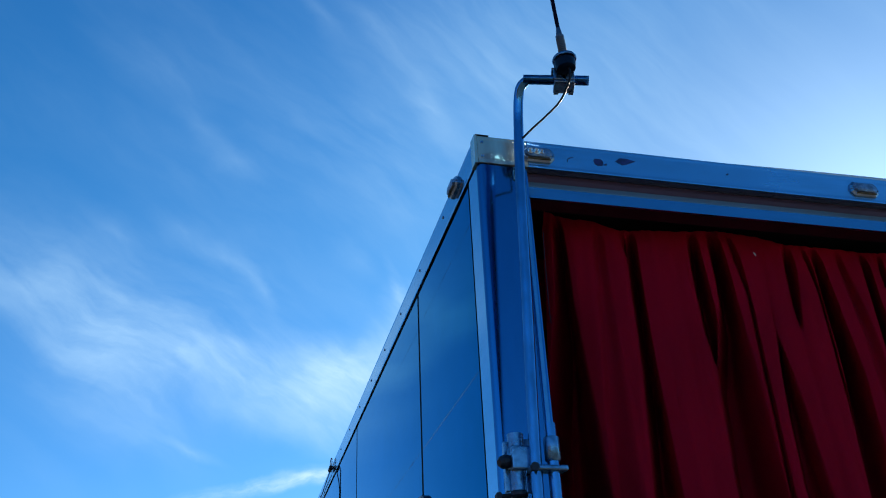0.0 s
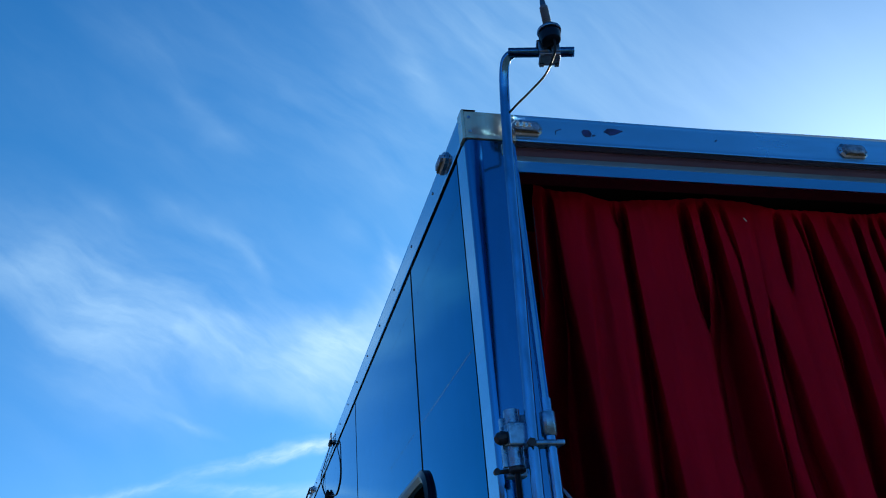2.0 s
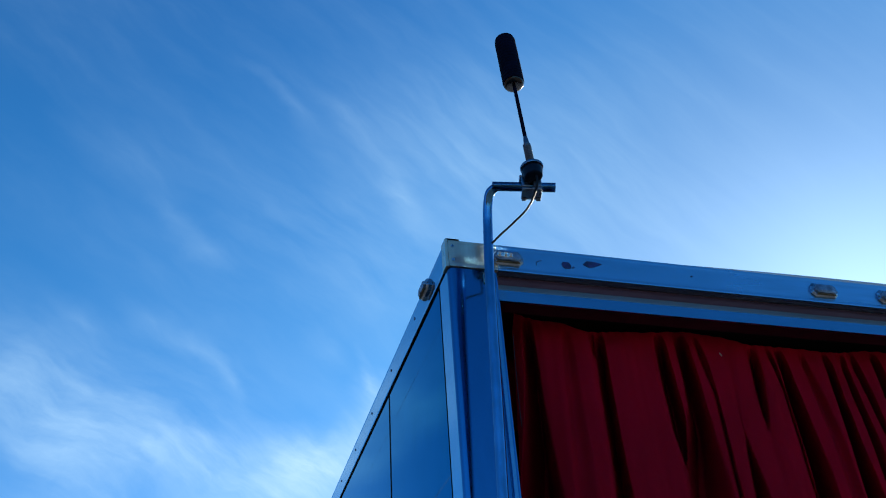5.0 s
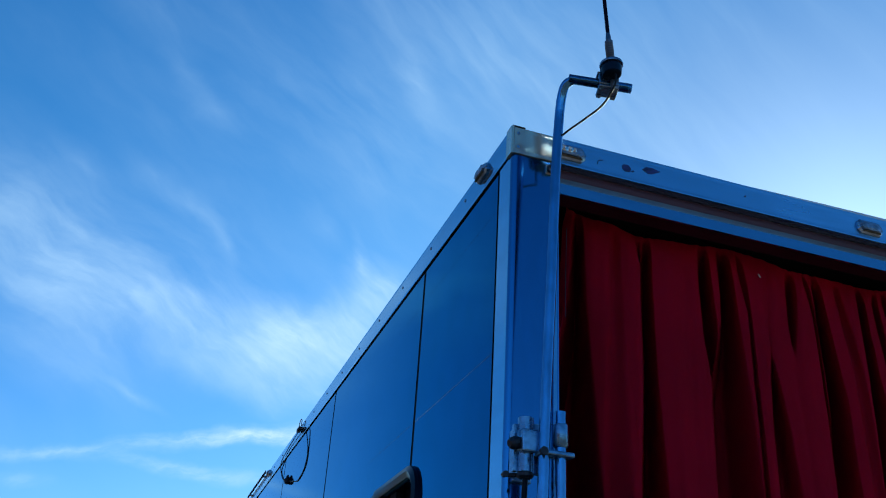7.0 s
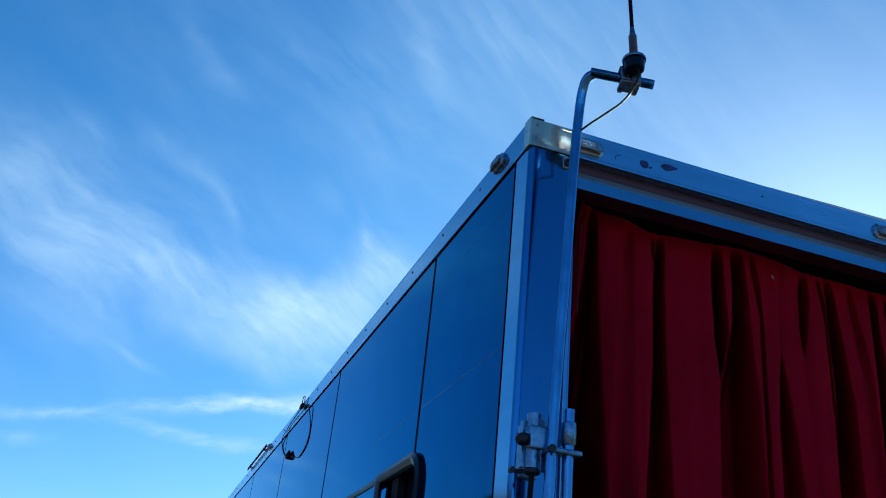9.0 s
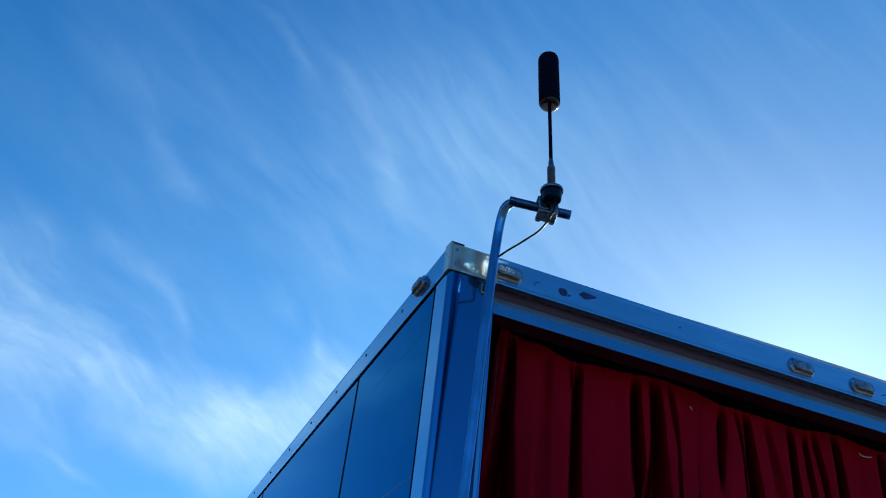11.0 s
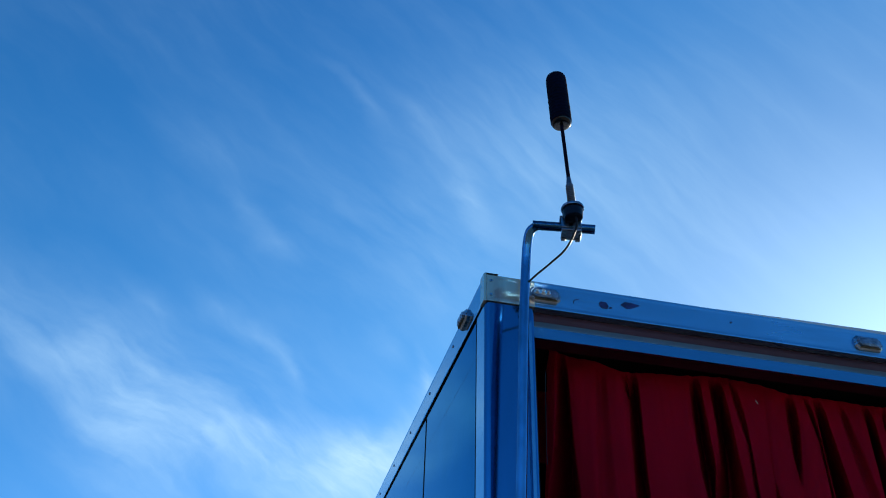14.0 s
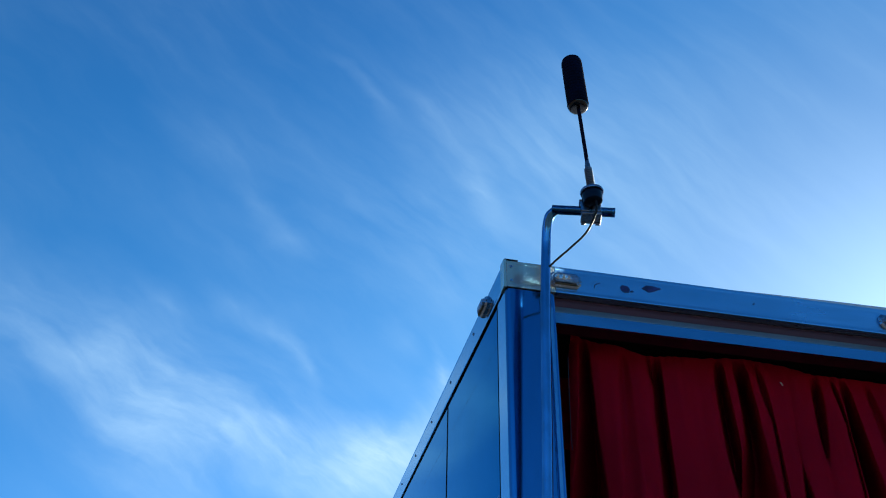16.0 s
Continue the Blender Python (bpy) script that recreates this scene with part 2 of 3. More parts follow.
STEEL = material("spring steel", (0.10, 0.14, 0.19), 0.4, 0.8, vary=0.12, grain=90, blotch=40, bump=0.08)
LENS = material("clouded clear lamp lens", (0.20, 0.26, 0.34), 0.12, 0.55, vary=0.35, grain=240, blotch=60, bump=0.9, spec=0.6)
BEZEL = material("chrome lamp bezel", (0.30, 0.37, 0.45), 0.2, 0.9, vary=0.2, grain=120, blotch=40, bump=0.1)
CHROME_BRIGHT = material("bright lamp reflector", (0.72, 0.72, 0.70), 0.18, 0.95, vary=0.1, grain=200, blotch=60, bump=0.25)
AMBER = material("faded amber lamp edge", (0.28, 0.22, 0.13), 0.3, vary=0.15, grain=120, blotch=50, bump=0.1)
STAIN = material("dark stripped sticker", (0.03, 0.035, 0.16), 0.45, vary=0.3, grain=200, blotch=60, bump=0.1)
LINT = material("white thread", (0.75, 0.73, 0.7), 0.8, vary=0.05)
ROPE = material("blue grey cord", (0.13, 0.22, 0.40), 0.5, vary=0.15, grain=300, blotch=60, bump=0.3)
RUST = material("dark tarnished steel", (0.016, 0.019, 0.028), 0.5, 0.2, vary=0.3, grain=120, blotch=30, bump=0.3)
GROUND = material("dry gravel", (0.23, 0.185, 0.135), 0.95, vary=0.25, grain=14, blotch=0.25, bump=0.5)
WOODS = material("autumn woodland", (0.20, 0.048, 0.008), 0.9, vary=0.4, grain=0.35, blotch=0.03, bump=0.5, tint=(0.012, 0.02, 0.006))


# Blue specular tint adds the sky's colour to these reflections.
for slick in (PANEL, GLASS, FRAME):
    slick.node_tree.nodes["Principled BSDF"].inputs["Specular Tint"].default_value = (0.36, 0.76, 1.0, 1)


# ---- helpers ----
def part(name, bm, mat, parent=None, label="", smooth=False):
    me = bpy.data.meshes.new(name)
    bmesh.ops.recalc_face_normals(bm, faces=bm.faces[:])
    bm.to_mesh(me)
    bm.free()
    me.materials.append(mat)
    if smooth:
        for f in me.polygons:
            f.use_smooth = True
        me.set_sharp_from_angle(angle=radians(38))
    ob = new(name, me)
    if parent is not None:
        ob.parent = parent
        ob.matrix_parent_inverse = Matrix.Translation(parent.matrix_basis.translation).inverted() if parent.parent is None else Matrix()
    if label:
        tagged(ob, label)
    return ob


def thing(name, at, label, category, group="", kind=""):
    ob = new(name)
    ob.empty_display_size = 0.1
    ob.location = at
    ob.matrix_basis = Matrix.Translation(at)
    return tagged(ob, label, category, group, kind)


def box(lo, hi, bevel=0.0, bm=None):
    bm = bm or bmesh.new()
    vs = bmesh.ops.create_cube(bm, size=1)["verts"]
    lo, hi = Vector(lo), Vector(hi)
    for v in vs:
        v.co = Vector((lo[i] + (hi[i] - lo[i]) * (v.co[i] + 0.5) for i in range(3)))
    if bevel:
        edges = list({e for v in vs for e in v.link_edges})
        bmesh.ops.bevel(bm, geom=edges, offset=bevel, segments=2, affect="EDGES", profile=0.5)
    return bm


def tube(points, radius, sides=14, bm=None, caps=True, radii=None):
    """A round bar swept along points."""
    bm = bm or bmesh.new()
    pts = [Vector(p) for p in points]
    rings, up = [], None
    for i, p in enumerate(pts):
        d = (pts[min(i + 1, len(pts) - 1)] - pts[max(i - 1, 0)]).normalized()
        if up is None:
            up = d.orthogonal().normalized()
        up = (up - d * up.dot(d)).normalized()
        side = d.cross(up)
        r = radii[i] if radii else radius
        rings.append([bm.verts.new(p + r * (math.cos(a) * up + math.sin(a) * side)) for a in [2 * math.pi * k / sides for k in range(sides)]])
    for a, b in zip(rings, rings[1:]):
        for k in range(sides):
            bm.faces.new((a[k], a[(k + 1) % sides], b[(k + 1) % sides], b[k]))
    if caps:
        bm.faces.new(rings[0][::-1])
        bm.faces.new(rings[-1])
    return bm


def smooth_line(points, n=10):
    """Catmull-Rom through the points."""
    p = [Vector(q) for q in points]
    p = [2 * p[0] - p[1]] + p + [2 * p[-1] - p[-2]]
    out = []
    for i in range(1, len(p) - 2):
        for k in range(n):
            t = k / n
            a, b, c, d = p[i - 1 : i + 3]
            out.append(0.5 * (2 * b + (c - a) * t + (2 * a - 5 * b + 4 * c - d) * t * t + (3 * b - a - 3 * c + d) * t ** 3))
    return out + [p[-2]]


def lathe(profile, base, axis=(0, 0, 1), sides=24, bm=None):
    """Rings of (radius, height) along an axis from base."""
    bm = bm or bmesh.new()
    axis = Vector(axis).normalized()
    u = axis.orthogonal().normalized()
    v = axis.cross(u)
    rings = []
    for r, h in profile:
        rings.append([bm.verts.new(Vector(base) + axis * h + max(r, 1e-4) * (math.cos(a) * u + math.sin(a) * v)) for a in [2 * math.pi * k / sides for k in range(sides)]])
    for a, b in zip(rings, rings[1:]):
        for k in range(sides):
            bm.faces.new((a[k], a[(k + 1) % sides], b[(k + 1) % sides], b[k]))
    bm.faces.new(rings[0][::-1])
    bm.faces.new(rings[-1])
    return bm


def extrude(profile, place, lo, hi, bm=None):
    """A closed profile of (a, b) pulled from lo to hi; place(a, b, c) gives the point."""
    bm = bm or bmesh.new()
    ends = [[bm.verts.new(place(a, b, c)) for a, b in profile] for c in (lo, hi)]
    n = len(profile)
    for k in range(n):
        bm.faces.new((ends[0][k], ends[0][(k + 1) % n], ends[1][(k + 1) % n], ends[1][k]))
    bm.faces.new(ends[0][::-1])
    bm.faces.new(ends[1])
    return bm


def rounded(y0, z0, y1, z1, r, n=6):
    """A rounded rectangle as (y, z) points."""
    out = []
    for cy, cz, a0 in ((y1 - r, z1 - r, 0), (y0 + r, z1 - r, 90), (y0 + r, z0 + r, 180), (y1 - r, z0 + r, 270)):
        out += [(cy + r * math.cos(radians(a0 + 90 * k / n)), cz + r * math.sin(radians(a0 + 90 * k / n))) for k in range(n + 1)]
    return out


def ring_solid(outer, inner, place, lo, hi, crown=0.0):
    """A frame between two loops of equal length, from depth lo to hi; crown rounds its face."""
    bm = bmesh.new()
    mid = [((a[0] + b[0]) / 2, (a[1] + b[1]) / 2) for a, b in zip(outer, inner)]
    loops = [(outer, lo), (outer, hi), (mid, hi + crown), (inner, hi), (inner, lo)]
    vs = [[bm.verts.new(place(a, b, c)) for a, b in loop] for loop, c in loops]
    n = len(outer)
    for i in range(5):
        p, q = vs[i], vs[(i + 1) % 5]
        for k in range(n):
            bm.faces.new((p[k], p[(k + 1) % n], q[(k + 1) % n], q[k]))
    return bm


# ---- ground and far woods ----
bm = bmesh.new()
bmesh.ops.create_grid(bm, x_segments=40, y_segments=40, size=1500)
for v in bm.verts:
    v.co.z = -0.02 if v.co.length > 120 else 0.0
tagged(part("ground", bm, GROUND), "dry beige gravel yard under the trailer", "ground", kind="structure")


def hill():
    """A wooded ridge beyond the yard, mirrored in the trailer's side."""
    bm = bmesh.new()
    rows = []
    for i in range(301):
        turn = 130 * (i / 300) ** 1.4
        az = -13.5 - turn
        el = min(5.6 + 0.72 * turn, 11.5) * min(1.0, i / 3 + 0.05) + 1.2 * noise.noise(Vector((turn * 0.16, 3.0, 0))) * min(1, turn / 8)
        el += 0.35 * noise.noise(Vector((turn * 2.3, 7.0, 0)))
        line = []
        for j in range(13):
            f = j / 12
            far = 240 + 170 * f
            z = 410 * math.tan(radians(el)) * math.sin(f * math.pi / 2) + 1.2 * noise.noise(Vector((turn * 0.9, j * 1.9, 0))) * f - 0.5
            line.append(bm.verts.new((far * math.sin(radians(az)), far * math.cos(radians(az)), z)))
        rows.append(line)
    for a, b in zip(rows, rows[1:]):
        for j in range(12):
            bm.faces.new((a[j], b[j], b[j + 1], a[j + 1]))
    tagged(part("backdrop", bm, WOODS), "wooded autumn hill beyond the yard", "hill", kind="structure")


hill()

# ---- trailer ----
W, L, TOP = 2.40, 8.34, 2.90
RAIL = 2.828  # lower edge of the roof rail
OPEN_L, OPEN_R, OPEN_T = 0.116, 2.284, 2.750
FLOOR = 0.62
trailer = thing("trailer", (W / 2, L / 2, 0), "enclosed trailer with dark blue gloss sides and aluminium roof rails", "trailer")
SEAMS = [0.082, 0.662, 1.872, 3.092, 4.335, 5.58, 6.88, L - 0.01]
WIN_TOP, WIN_LOW = 2.248, 1.30
WINDOWS = [(0.575, 1.50), (2.985, 3.93)]


def at_side(y, z, d):
    return (-d, y, z)


def at_rear(x, z, d):
    return (x, -d, z)


def side_sheet(x, sign, cut):
    """The sheets of one side, each cut round the windows."""
    for y0, y1 in zip(SEAMS, SEAMS[1:]):
        bm = bmesh.new()
        a, b = y0 + 0.0095, y1 - 0.0095
        spans = [(a, b, FLOOR - 0.3, RAIL - 0.008)]
        for w0, w1 in WINDOWS if cut else ():
            out = []
            for p, q, r, s in spans:
                lo, hi = max(p, w0 + 0.03), min(q, w1 - 0.03)
                if lo >= hi or r > WIN_LOW or s < WIN_TOP:
                    out.append((p, q, r, s))
                    continue
                if p < lo:
                    out.append((p, lo, r, s))
                if hi < q:
                    out.append((hi, q, r, s))
                out += [(lo, hi, WIN_TOP - 0.03, s), (lo, hi, r, WIN_LOW + 0.03)]
            spans = out
        for p, q, r, s in spans:
            box((min(x, x + sign * 0.02), p, r), (max(x, x + sign * 0.02), q, s), bm=bm)
        bmesh.ops.remove_doubles(bm, verts=bm.verts[:], dist=0.0002)
        part("side_panel", bm, PANEL, trailer)


side_sheet(0.0008, 1, True)
side_sheet(W - 0.0008, -1, False)
bm = bmesh.new()
for lo, hi in (((0.0020, 0.0805, 0.35), (0.0205, WINDOWS[0][0] + 0.01, RAIL)), ((0.0020, WINDOWS[0][1] - 0.01, 0.35), (0.0205, WINDOWS[1][0] + 0.01, RAIL)),
               ((0.0020, WINDOWS[1][1] - 0.01, 0.35), (0.0205, L - 0.02, RAIL)), ((0.0020, 0.0805, WIN_TOP - 0.02), (0.0205, L - 0.02, RAIL)), ((0.0020, 0.0805, 0.35), (0.0205, L - 0.02, WIN_LOW))):
    box(lo, hi, bm=bm)
part("joint_seal", bm, SEAL, trailer, "black rubber between the side sheets")
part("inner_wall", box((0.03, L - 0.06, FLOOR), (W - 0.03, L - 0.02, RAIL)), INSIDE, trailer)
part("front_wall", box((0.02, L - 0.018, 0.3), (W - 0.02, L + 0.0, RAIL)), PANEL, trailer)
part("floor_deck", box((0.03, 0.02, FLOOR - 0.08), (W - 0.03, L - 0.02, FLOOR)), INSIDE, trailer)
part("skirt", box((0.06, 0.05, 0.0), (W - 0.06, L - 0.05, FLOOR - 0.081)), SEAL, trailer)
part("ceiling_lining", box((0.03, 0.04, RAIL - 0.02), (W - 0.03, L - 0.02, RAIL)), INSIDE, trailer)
bm = bmesh.new()
rows = []
for i in range(15):
    x = 0.02 + (W - 0.04) * i / 14
    z = TOP - 0.006 + 0.03 * math.sin(math.pi * i / 14)
    rows.append([bm.verts.new((x, y, z)) for y in (0.02, L - 0.02)] + [bm.verts.new((x, y, RAIL + 0.004)) for y in (L - 0.02, 0.02)])
for a, b in zip(rows, rows[1:]):
    for k in range(4):
        bm.faces.new((a[k], a[(k + 1) % 4], b[(k + 1) % 4], b[k]))
bm.faces.new(rows[0])
bm.faces.new(rows[-1])
part("roof", bm, ROOF, trailer)

# roof rails
side_profile = [(0.0, RAIL), (0.0055, RAIL), (0.0062, RAIL + 0.004), (0.0055, RAIL + 0.008), (0.0055, TOP - 0.008), (0.0062, TOP - 0.004), (0.005, TOP), (-0.02, TOP), (-0.02, RAIL)]
for x, s in ((0.0, 1), (W, -1)):
    bm = extrude(side_profile, lambda d, z, y: (x - s * (d - 0.002), y, z), 0.0035, L)
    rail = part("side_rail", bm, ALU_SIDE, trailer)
    if s == 1:
        screw = lathe([(0.0045, 0), (0.0045, 0.001), (0.0025, 0.0025)], (0, 0, 0), (-1, 0, 0), 8)
        me = None
        for k in range(28):
            y = 0.018 if k == 0 else 0.026 + 0.2915 * k
            if k == 0:
                first = part("screw", screw, ZINC, rail)
                me = first.data
                sc = first
            else:
                sc = new("screw", me)
                sc.parent = rail
            sc.location = (-0.0035, y, 2.874)
rear_profile = [(0.0, RAIL), (0.004, RAIL), (0.0042, RAIL + 0.003), (0.0036, RAIL + 0.007), (0.003, RAIL + 0.010), (0.003, TOP - 0.010), (0.0033, TOP - 0.007), (0.0033, TOP - 0.001), (0.0026, TOP), (-0.02, TOP), (-0.02, RAIL)]
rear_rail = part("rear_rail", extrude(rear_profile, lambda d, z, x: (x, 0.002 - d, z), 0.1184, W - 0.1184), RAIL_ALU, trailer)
# Rail ends split off to carry the pole's bounced sunlight in their colour.
for a, b in ((0.0020, 0.1180), (W - 0.1180, W - 0.0020)):
    part("corner_rail", extrude(rear_profile, lambda d, z, x: (x, 0.002 - d, z), a, b), CAP, trailer, "aluminium rail end with sun glow in its colour")
for x, s in ((0.0, 1), (W, -1)):
    cap = part("corner_cap", extrude([(0.0, -0.0012), (0.0066, -0.0012), (0.0070, -0.0008), (0.0070, 0.03), (0.0, 0.03)], lambda a, b, z: (x + s * (a - 0.0055), b, z), RAIL - 0.001, TOP + 0.002), CAP, trailer, "folded aluminium corner cap")
    part("cap_top", box((x - 0.003 if s > 0 else x - 0.030, -0.001, TOP + 0.0021), (x + 0.030 if s > 0 else x + 0.003, 0.03, TOP + 0.0052), 0.0015), SEAL, cap)
    for z in (RAIL + 0.018, TOP - 0.016):
        part("screw", lathe([(0.004, 0), (0.004, 0.001), (0.002, 0.002)], (x + s * 0.012, -0.0008, z), (0, -1, 0), 8), ZINC, cap)

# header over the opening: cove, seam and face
# The cove's reflected red is painted by SOFFIT.
part("header_cove", extrude([(0.0225, RAIL - 0.0005), (0.0225, RAIL - 0.010), (0.027, 2.8035), (0.06, 2.8035), (0.06, RAIL - 0.0005)], lambda a, b, x: (x, a, b), OPEN_L - 0.004, OPEN_R + 0.004), SOFFIT, trailer, "mauve cove under the rail, curtain reflection in its colour")
part("cove_seam", box((OPEN_L - 0.004, 0.024, 2.8005), (OPEN_R + 0.004, 0.06, 2.8033)), SEAL, trailer)
# Upper header face split off so its lighter look sits in the colour.
part("header_lip", extrude([(0.0185, 2.8003), (0.015, 2.7992), (0.0075, 2.7825), (0.0075, 2.781), (0.012, 2.781), (0.022, 2.8003)], lambda a, b, x: (x, a, b), OPEN_L, OPEN_R), COVE, trailer, "dull aluminium lip, beige light in its colour")
part("header", extrude([(0.012, 2.7808), (0.0062, 2.7795), (0.004, OPEN_T), (0.010, OPEN_T), (0.012, 2.77)], lambda a, b, x: (x, a, b), OPEN_L, OPEN_R), ALU, trailer)
# The strip's plum colour stands for the curtain's red bounce.
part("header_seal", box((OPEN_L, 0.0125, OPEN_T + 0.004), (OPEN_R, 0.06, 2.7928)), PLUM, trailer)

# corner posts with a folded bead beside the corner
post_profile = [(0.0, 0.079), (0.0, 0.011), (0.0013, 0.0058), (0.0045, 0.0019), (0.010, 0.0), (0.0112, 0.0), (0.0948, 0.0), (0.096, 0.0), (0.0975, 0.0015),
                (0.110, 0.0015), (0.116, 0.005), (0.116, 0.05), (0.03, 0.05), (0.022, 0.079)]
for x, s in ((0.0, 1), (W, -1)):
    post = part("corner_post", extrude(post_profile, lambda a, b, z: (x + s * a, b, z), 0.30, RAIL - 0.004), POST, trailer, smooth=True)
    part("edge_strip", box((x + 0.100 if s > 0 else x - 0.108, -0.0035, 0.5), (x + 0.108 if s > 0 else x - 0.100, 0.0012, 2.786), 0.0008), ALU, post)
part("corner_trim", box((-0.0006, 0.0125, 0.31), (0.0002, 0.0785, RAIL - 0.005), 0.0005), ALU_SIDE, trailer, "bright aluminium strip on the post's outer face")
part("opening_seal", box((OPEN_L + 0.0005, 0.02, FLOOR), (OPEN_L + 0.008, 0.05, OPEN_T - 0.001), 0.003), INSIDE, trailer)

# faint creases along the sheets
for y0, y1, z, wide in ((0.093, 0.650, 2.370, 0.0016), (0.674, 1.15, 2.371, 0.0009), (0.093, 0.60, 2.722, 0.0010), (0.69, 1.02, 2.716, 0.0008)):
    part("crease", extrude([(z - wide, 0.0), (z, 0.0004), (z + wide, 0.0)], lambda b, d, y: (0.0010 - d, y, b), y0, y1), CREASE, trailer, "faint scuffed crease in the sheet")

# windows: a thin gasket round the whole, a heavier frame round the sliding half
def cornered(y0, z0, y1, z1, near, far, n=6):
    """A rectangle as (y, z) points with one corner radius at y0 and another at y1."""
    out = []
    for cy, cz, a0, r in ((y1 - far, z1 - far, 0, far), (y0 + near, z1 - near, 90, near), (y0 + near, z0 + near, 180, near), (y1 - far, z0 + far, 270, far)):
        out += [(cy + r * math.cos(radians(a0 + 90 * k / n)), cz + r * math.sin(radians(a0 + 90 * k / n))) for k in range(n + 1)]
    return out


for y0, y1 in WINDOWS:
    out, inn = rounded(y0, WIN_LOW, y1, WIN_TOP, 0.085), rounded(y0 + 0.018, WIN_LOW + 0.018, y1 - 0.018, WIN_TOP - 0.018, 0.068)
    win = part("window", ring_solid(out, inn, at_side, -0.06, 0.002, 0.002), FRAME, trailer, "black rounded window set in the side sheet", smooth=True)
    ym = y0 + 0.415
    out = cornered(y0 - 0.004, WIN_LOW - 0.004, ym + 0.02, WIN_TOP + 0.004, 0.088, 0.012)
    inn = cornered(y0 + 0.026, WIN_LOW + 0.026, ym - 0.035, WIN_TOP - 0.026, 0.060, 0.008)
    part("sash_frame", ring_solid(out, inn, at_side, -0.034, 0.009, 0.006), FRAME, win, "heavier black frame round the sliding half", smooth=True)
    part("pane", box((0.0012, ym + 0.019, WIN_LOW + 0.012), (0.006, y1 - 0.012, WIN_TOP - 0.012)), GLASS, win, "fixed glass in reflected sky blue")
    part("pane", box((-0.0045, ym - 0.100, WIN_LOW + 0.024), (0.0005, ym - 0.034, WIN_TOP - 0.05)), GLASS, win)
    part("sash_stile", box((0.009, ym - 0.17, WIN_LOW + 0.02), (0.032, ym - 0.106, WIN_TOP - 0.024), 0.002), INSIDE, win)
    part("insect_screen", box((0.036, y0 + 0.02, WIN_LOW + 0.02), (0.039, ym - 0.02, WIN_TOP - 0.02)), SEAL, win, "black insect screen")


# ---- lamps ----
def octagon(w, h, c):
    return [(-w + c, -h), (w - c, -h), (w, -h + c), (w, h - c), (w - c, h), (-w + c, h), (-w, h - c), (-w, -h + c)]


def marker_lamp(place, tint, open_lens=False):
    """A small clearance lamp: bezel, faceted lens and lower lip; place(a, b, d) from its centre."""
    bm = bmesh.new()
    loops = [(octagon(0.039, 0.020, 0.010), 0.0), (octagon(0.039, 0.020, 0.010), 0.006), (octagon(0.034, 0.016, 0.009), 0.012)]
    vs = [[bm.verts.new(place(a, b, d)) for a, b in loop] for loop, d in loops]
    for p, q in zip(vs, vs[1:]):
        for k in range(8):
            bm.faces.new((p[k], p[(k + 1) % 8], q[(k + 1) % 8], q[k]))
    bm.faces.new(vs[0])
    bm.faces.new(vs[-1])
    lamp = part("marker_lamp", bm, BEZEL, trailer, "small chrome marker lamp with a clouded lens")
    bm = bmesh.new()
    loops = [(octagon(0.033, 0.0135, 0.008), 0.0122), (octagon(0.030, 0.0115, 0.007), 0.020), (octagon(0.018, 0.006, 0.004), 0.023)]
    vs = [[bm.verts.new(place(a, b + (0.001 if d > 0.015 else 0), d)) for a, b in loop] for loop, d in loops]
    for p, q in zip(vs, vs[1:]):
        for k in range(8):
            bm.faces.new((p[k], p[(k + 1) % 8], q[(k + 1) % 8], q[k]))
    bm.faces.new(vs[0])
    bm.faces.new(vs[-1])
    part("lens", bm, LENS, lamp, "clouded clear lens")
    bm = bmesh.new()
    a = [bm.verts.new(place(*p)) for p in ((-0.030, -0.0165, 0.0122), (0.030, -0.0165, 0.0122), (0.026, -0.0138, 0.019), (-0.026, -0.0138, 0.019))]
    bm.faces.new(a)
    bmesh.ops.solidify(bm, geom=bm.faces[:], thickness=0.0015)
    part("lip", bm, tint, lamp, "beige lower edge")
    if open_lens:
        for a, r in ((-0.021, 0.0075), (-0.006, 0.0085), (0.006, 0.006)):
            out_way = Vector(place(a, 0.002, 1)) - Vector(place(a, 0.002, 0))
            part("reflector", lathe([(r, 0), (r, 0.0012), (r * 0.75, 0.0022), (r * 0.45, 0.001), (r * 0.3, 0.003), (0.0005, 0.0045)], place(a, 0.002, 0.0215), out_way, 12), CHROME_BRIGHT, lamp, "bright round reflector", smooth=True)
    for e in (-0.037, 0.037):
        part("screw", lathe([(0.0035, 0), (0.0035, 0.001), (0.002, 0.002)], place(e, 0, 0.0085), Vector(place(e, 0, 1)) - Vector(place(e, 0, 0)), 8), ZINC, lamp)
    return lamp


for x in (0.142, 0.995, 1.197, 1.399, W - 0.142):
    marker_lamp(lambda a, b, d: (x + a, -0.0012 - d * 0.62, 2.8625 + b), AMBER, x in (0.142, W - 0.142))
for y in (0.185, 3.72, 7.9):
    marker_lamp(lambda a, b, d: (-0.0036 - d * 0.75, y + a * 0.95, 2.879 + b * 0.8), AMBER)


# ---- stripped stickers and scratches on the rear rail ----
def patch(name, points, label):
    bm = extrude(points, lambda a, b, d: (a, -d, b), 0.0005, 0.0022)
    return part(name, bm, STAIN, rear_rail, label)


patch("sticker_scrap", [(0.279, 2.866), (0.284, 2.871), (0.296, 2.871), (0.3, 2.868), (0.303, 2.861), (0.300, 2.853), (0.288, 2.852), (0.281, 2.857)], "dark stripped sticker scrap")
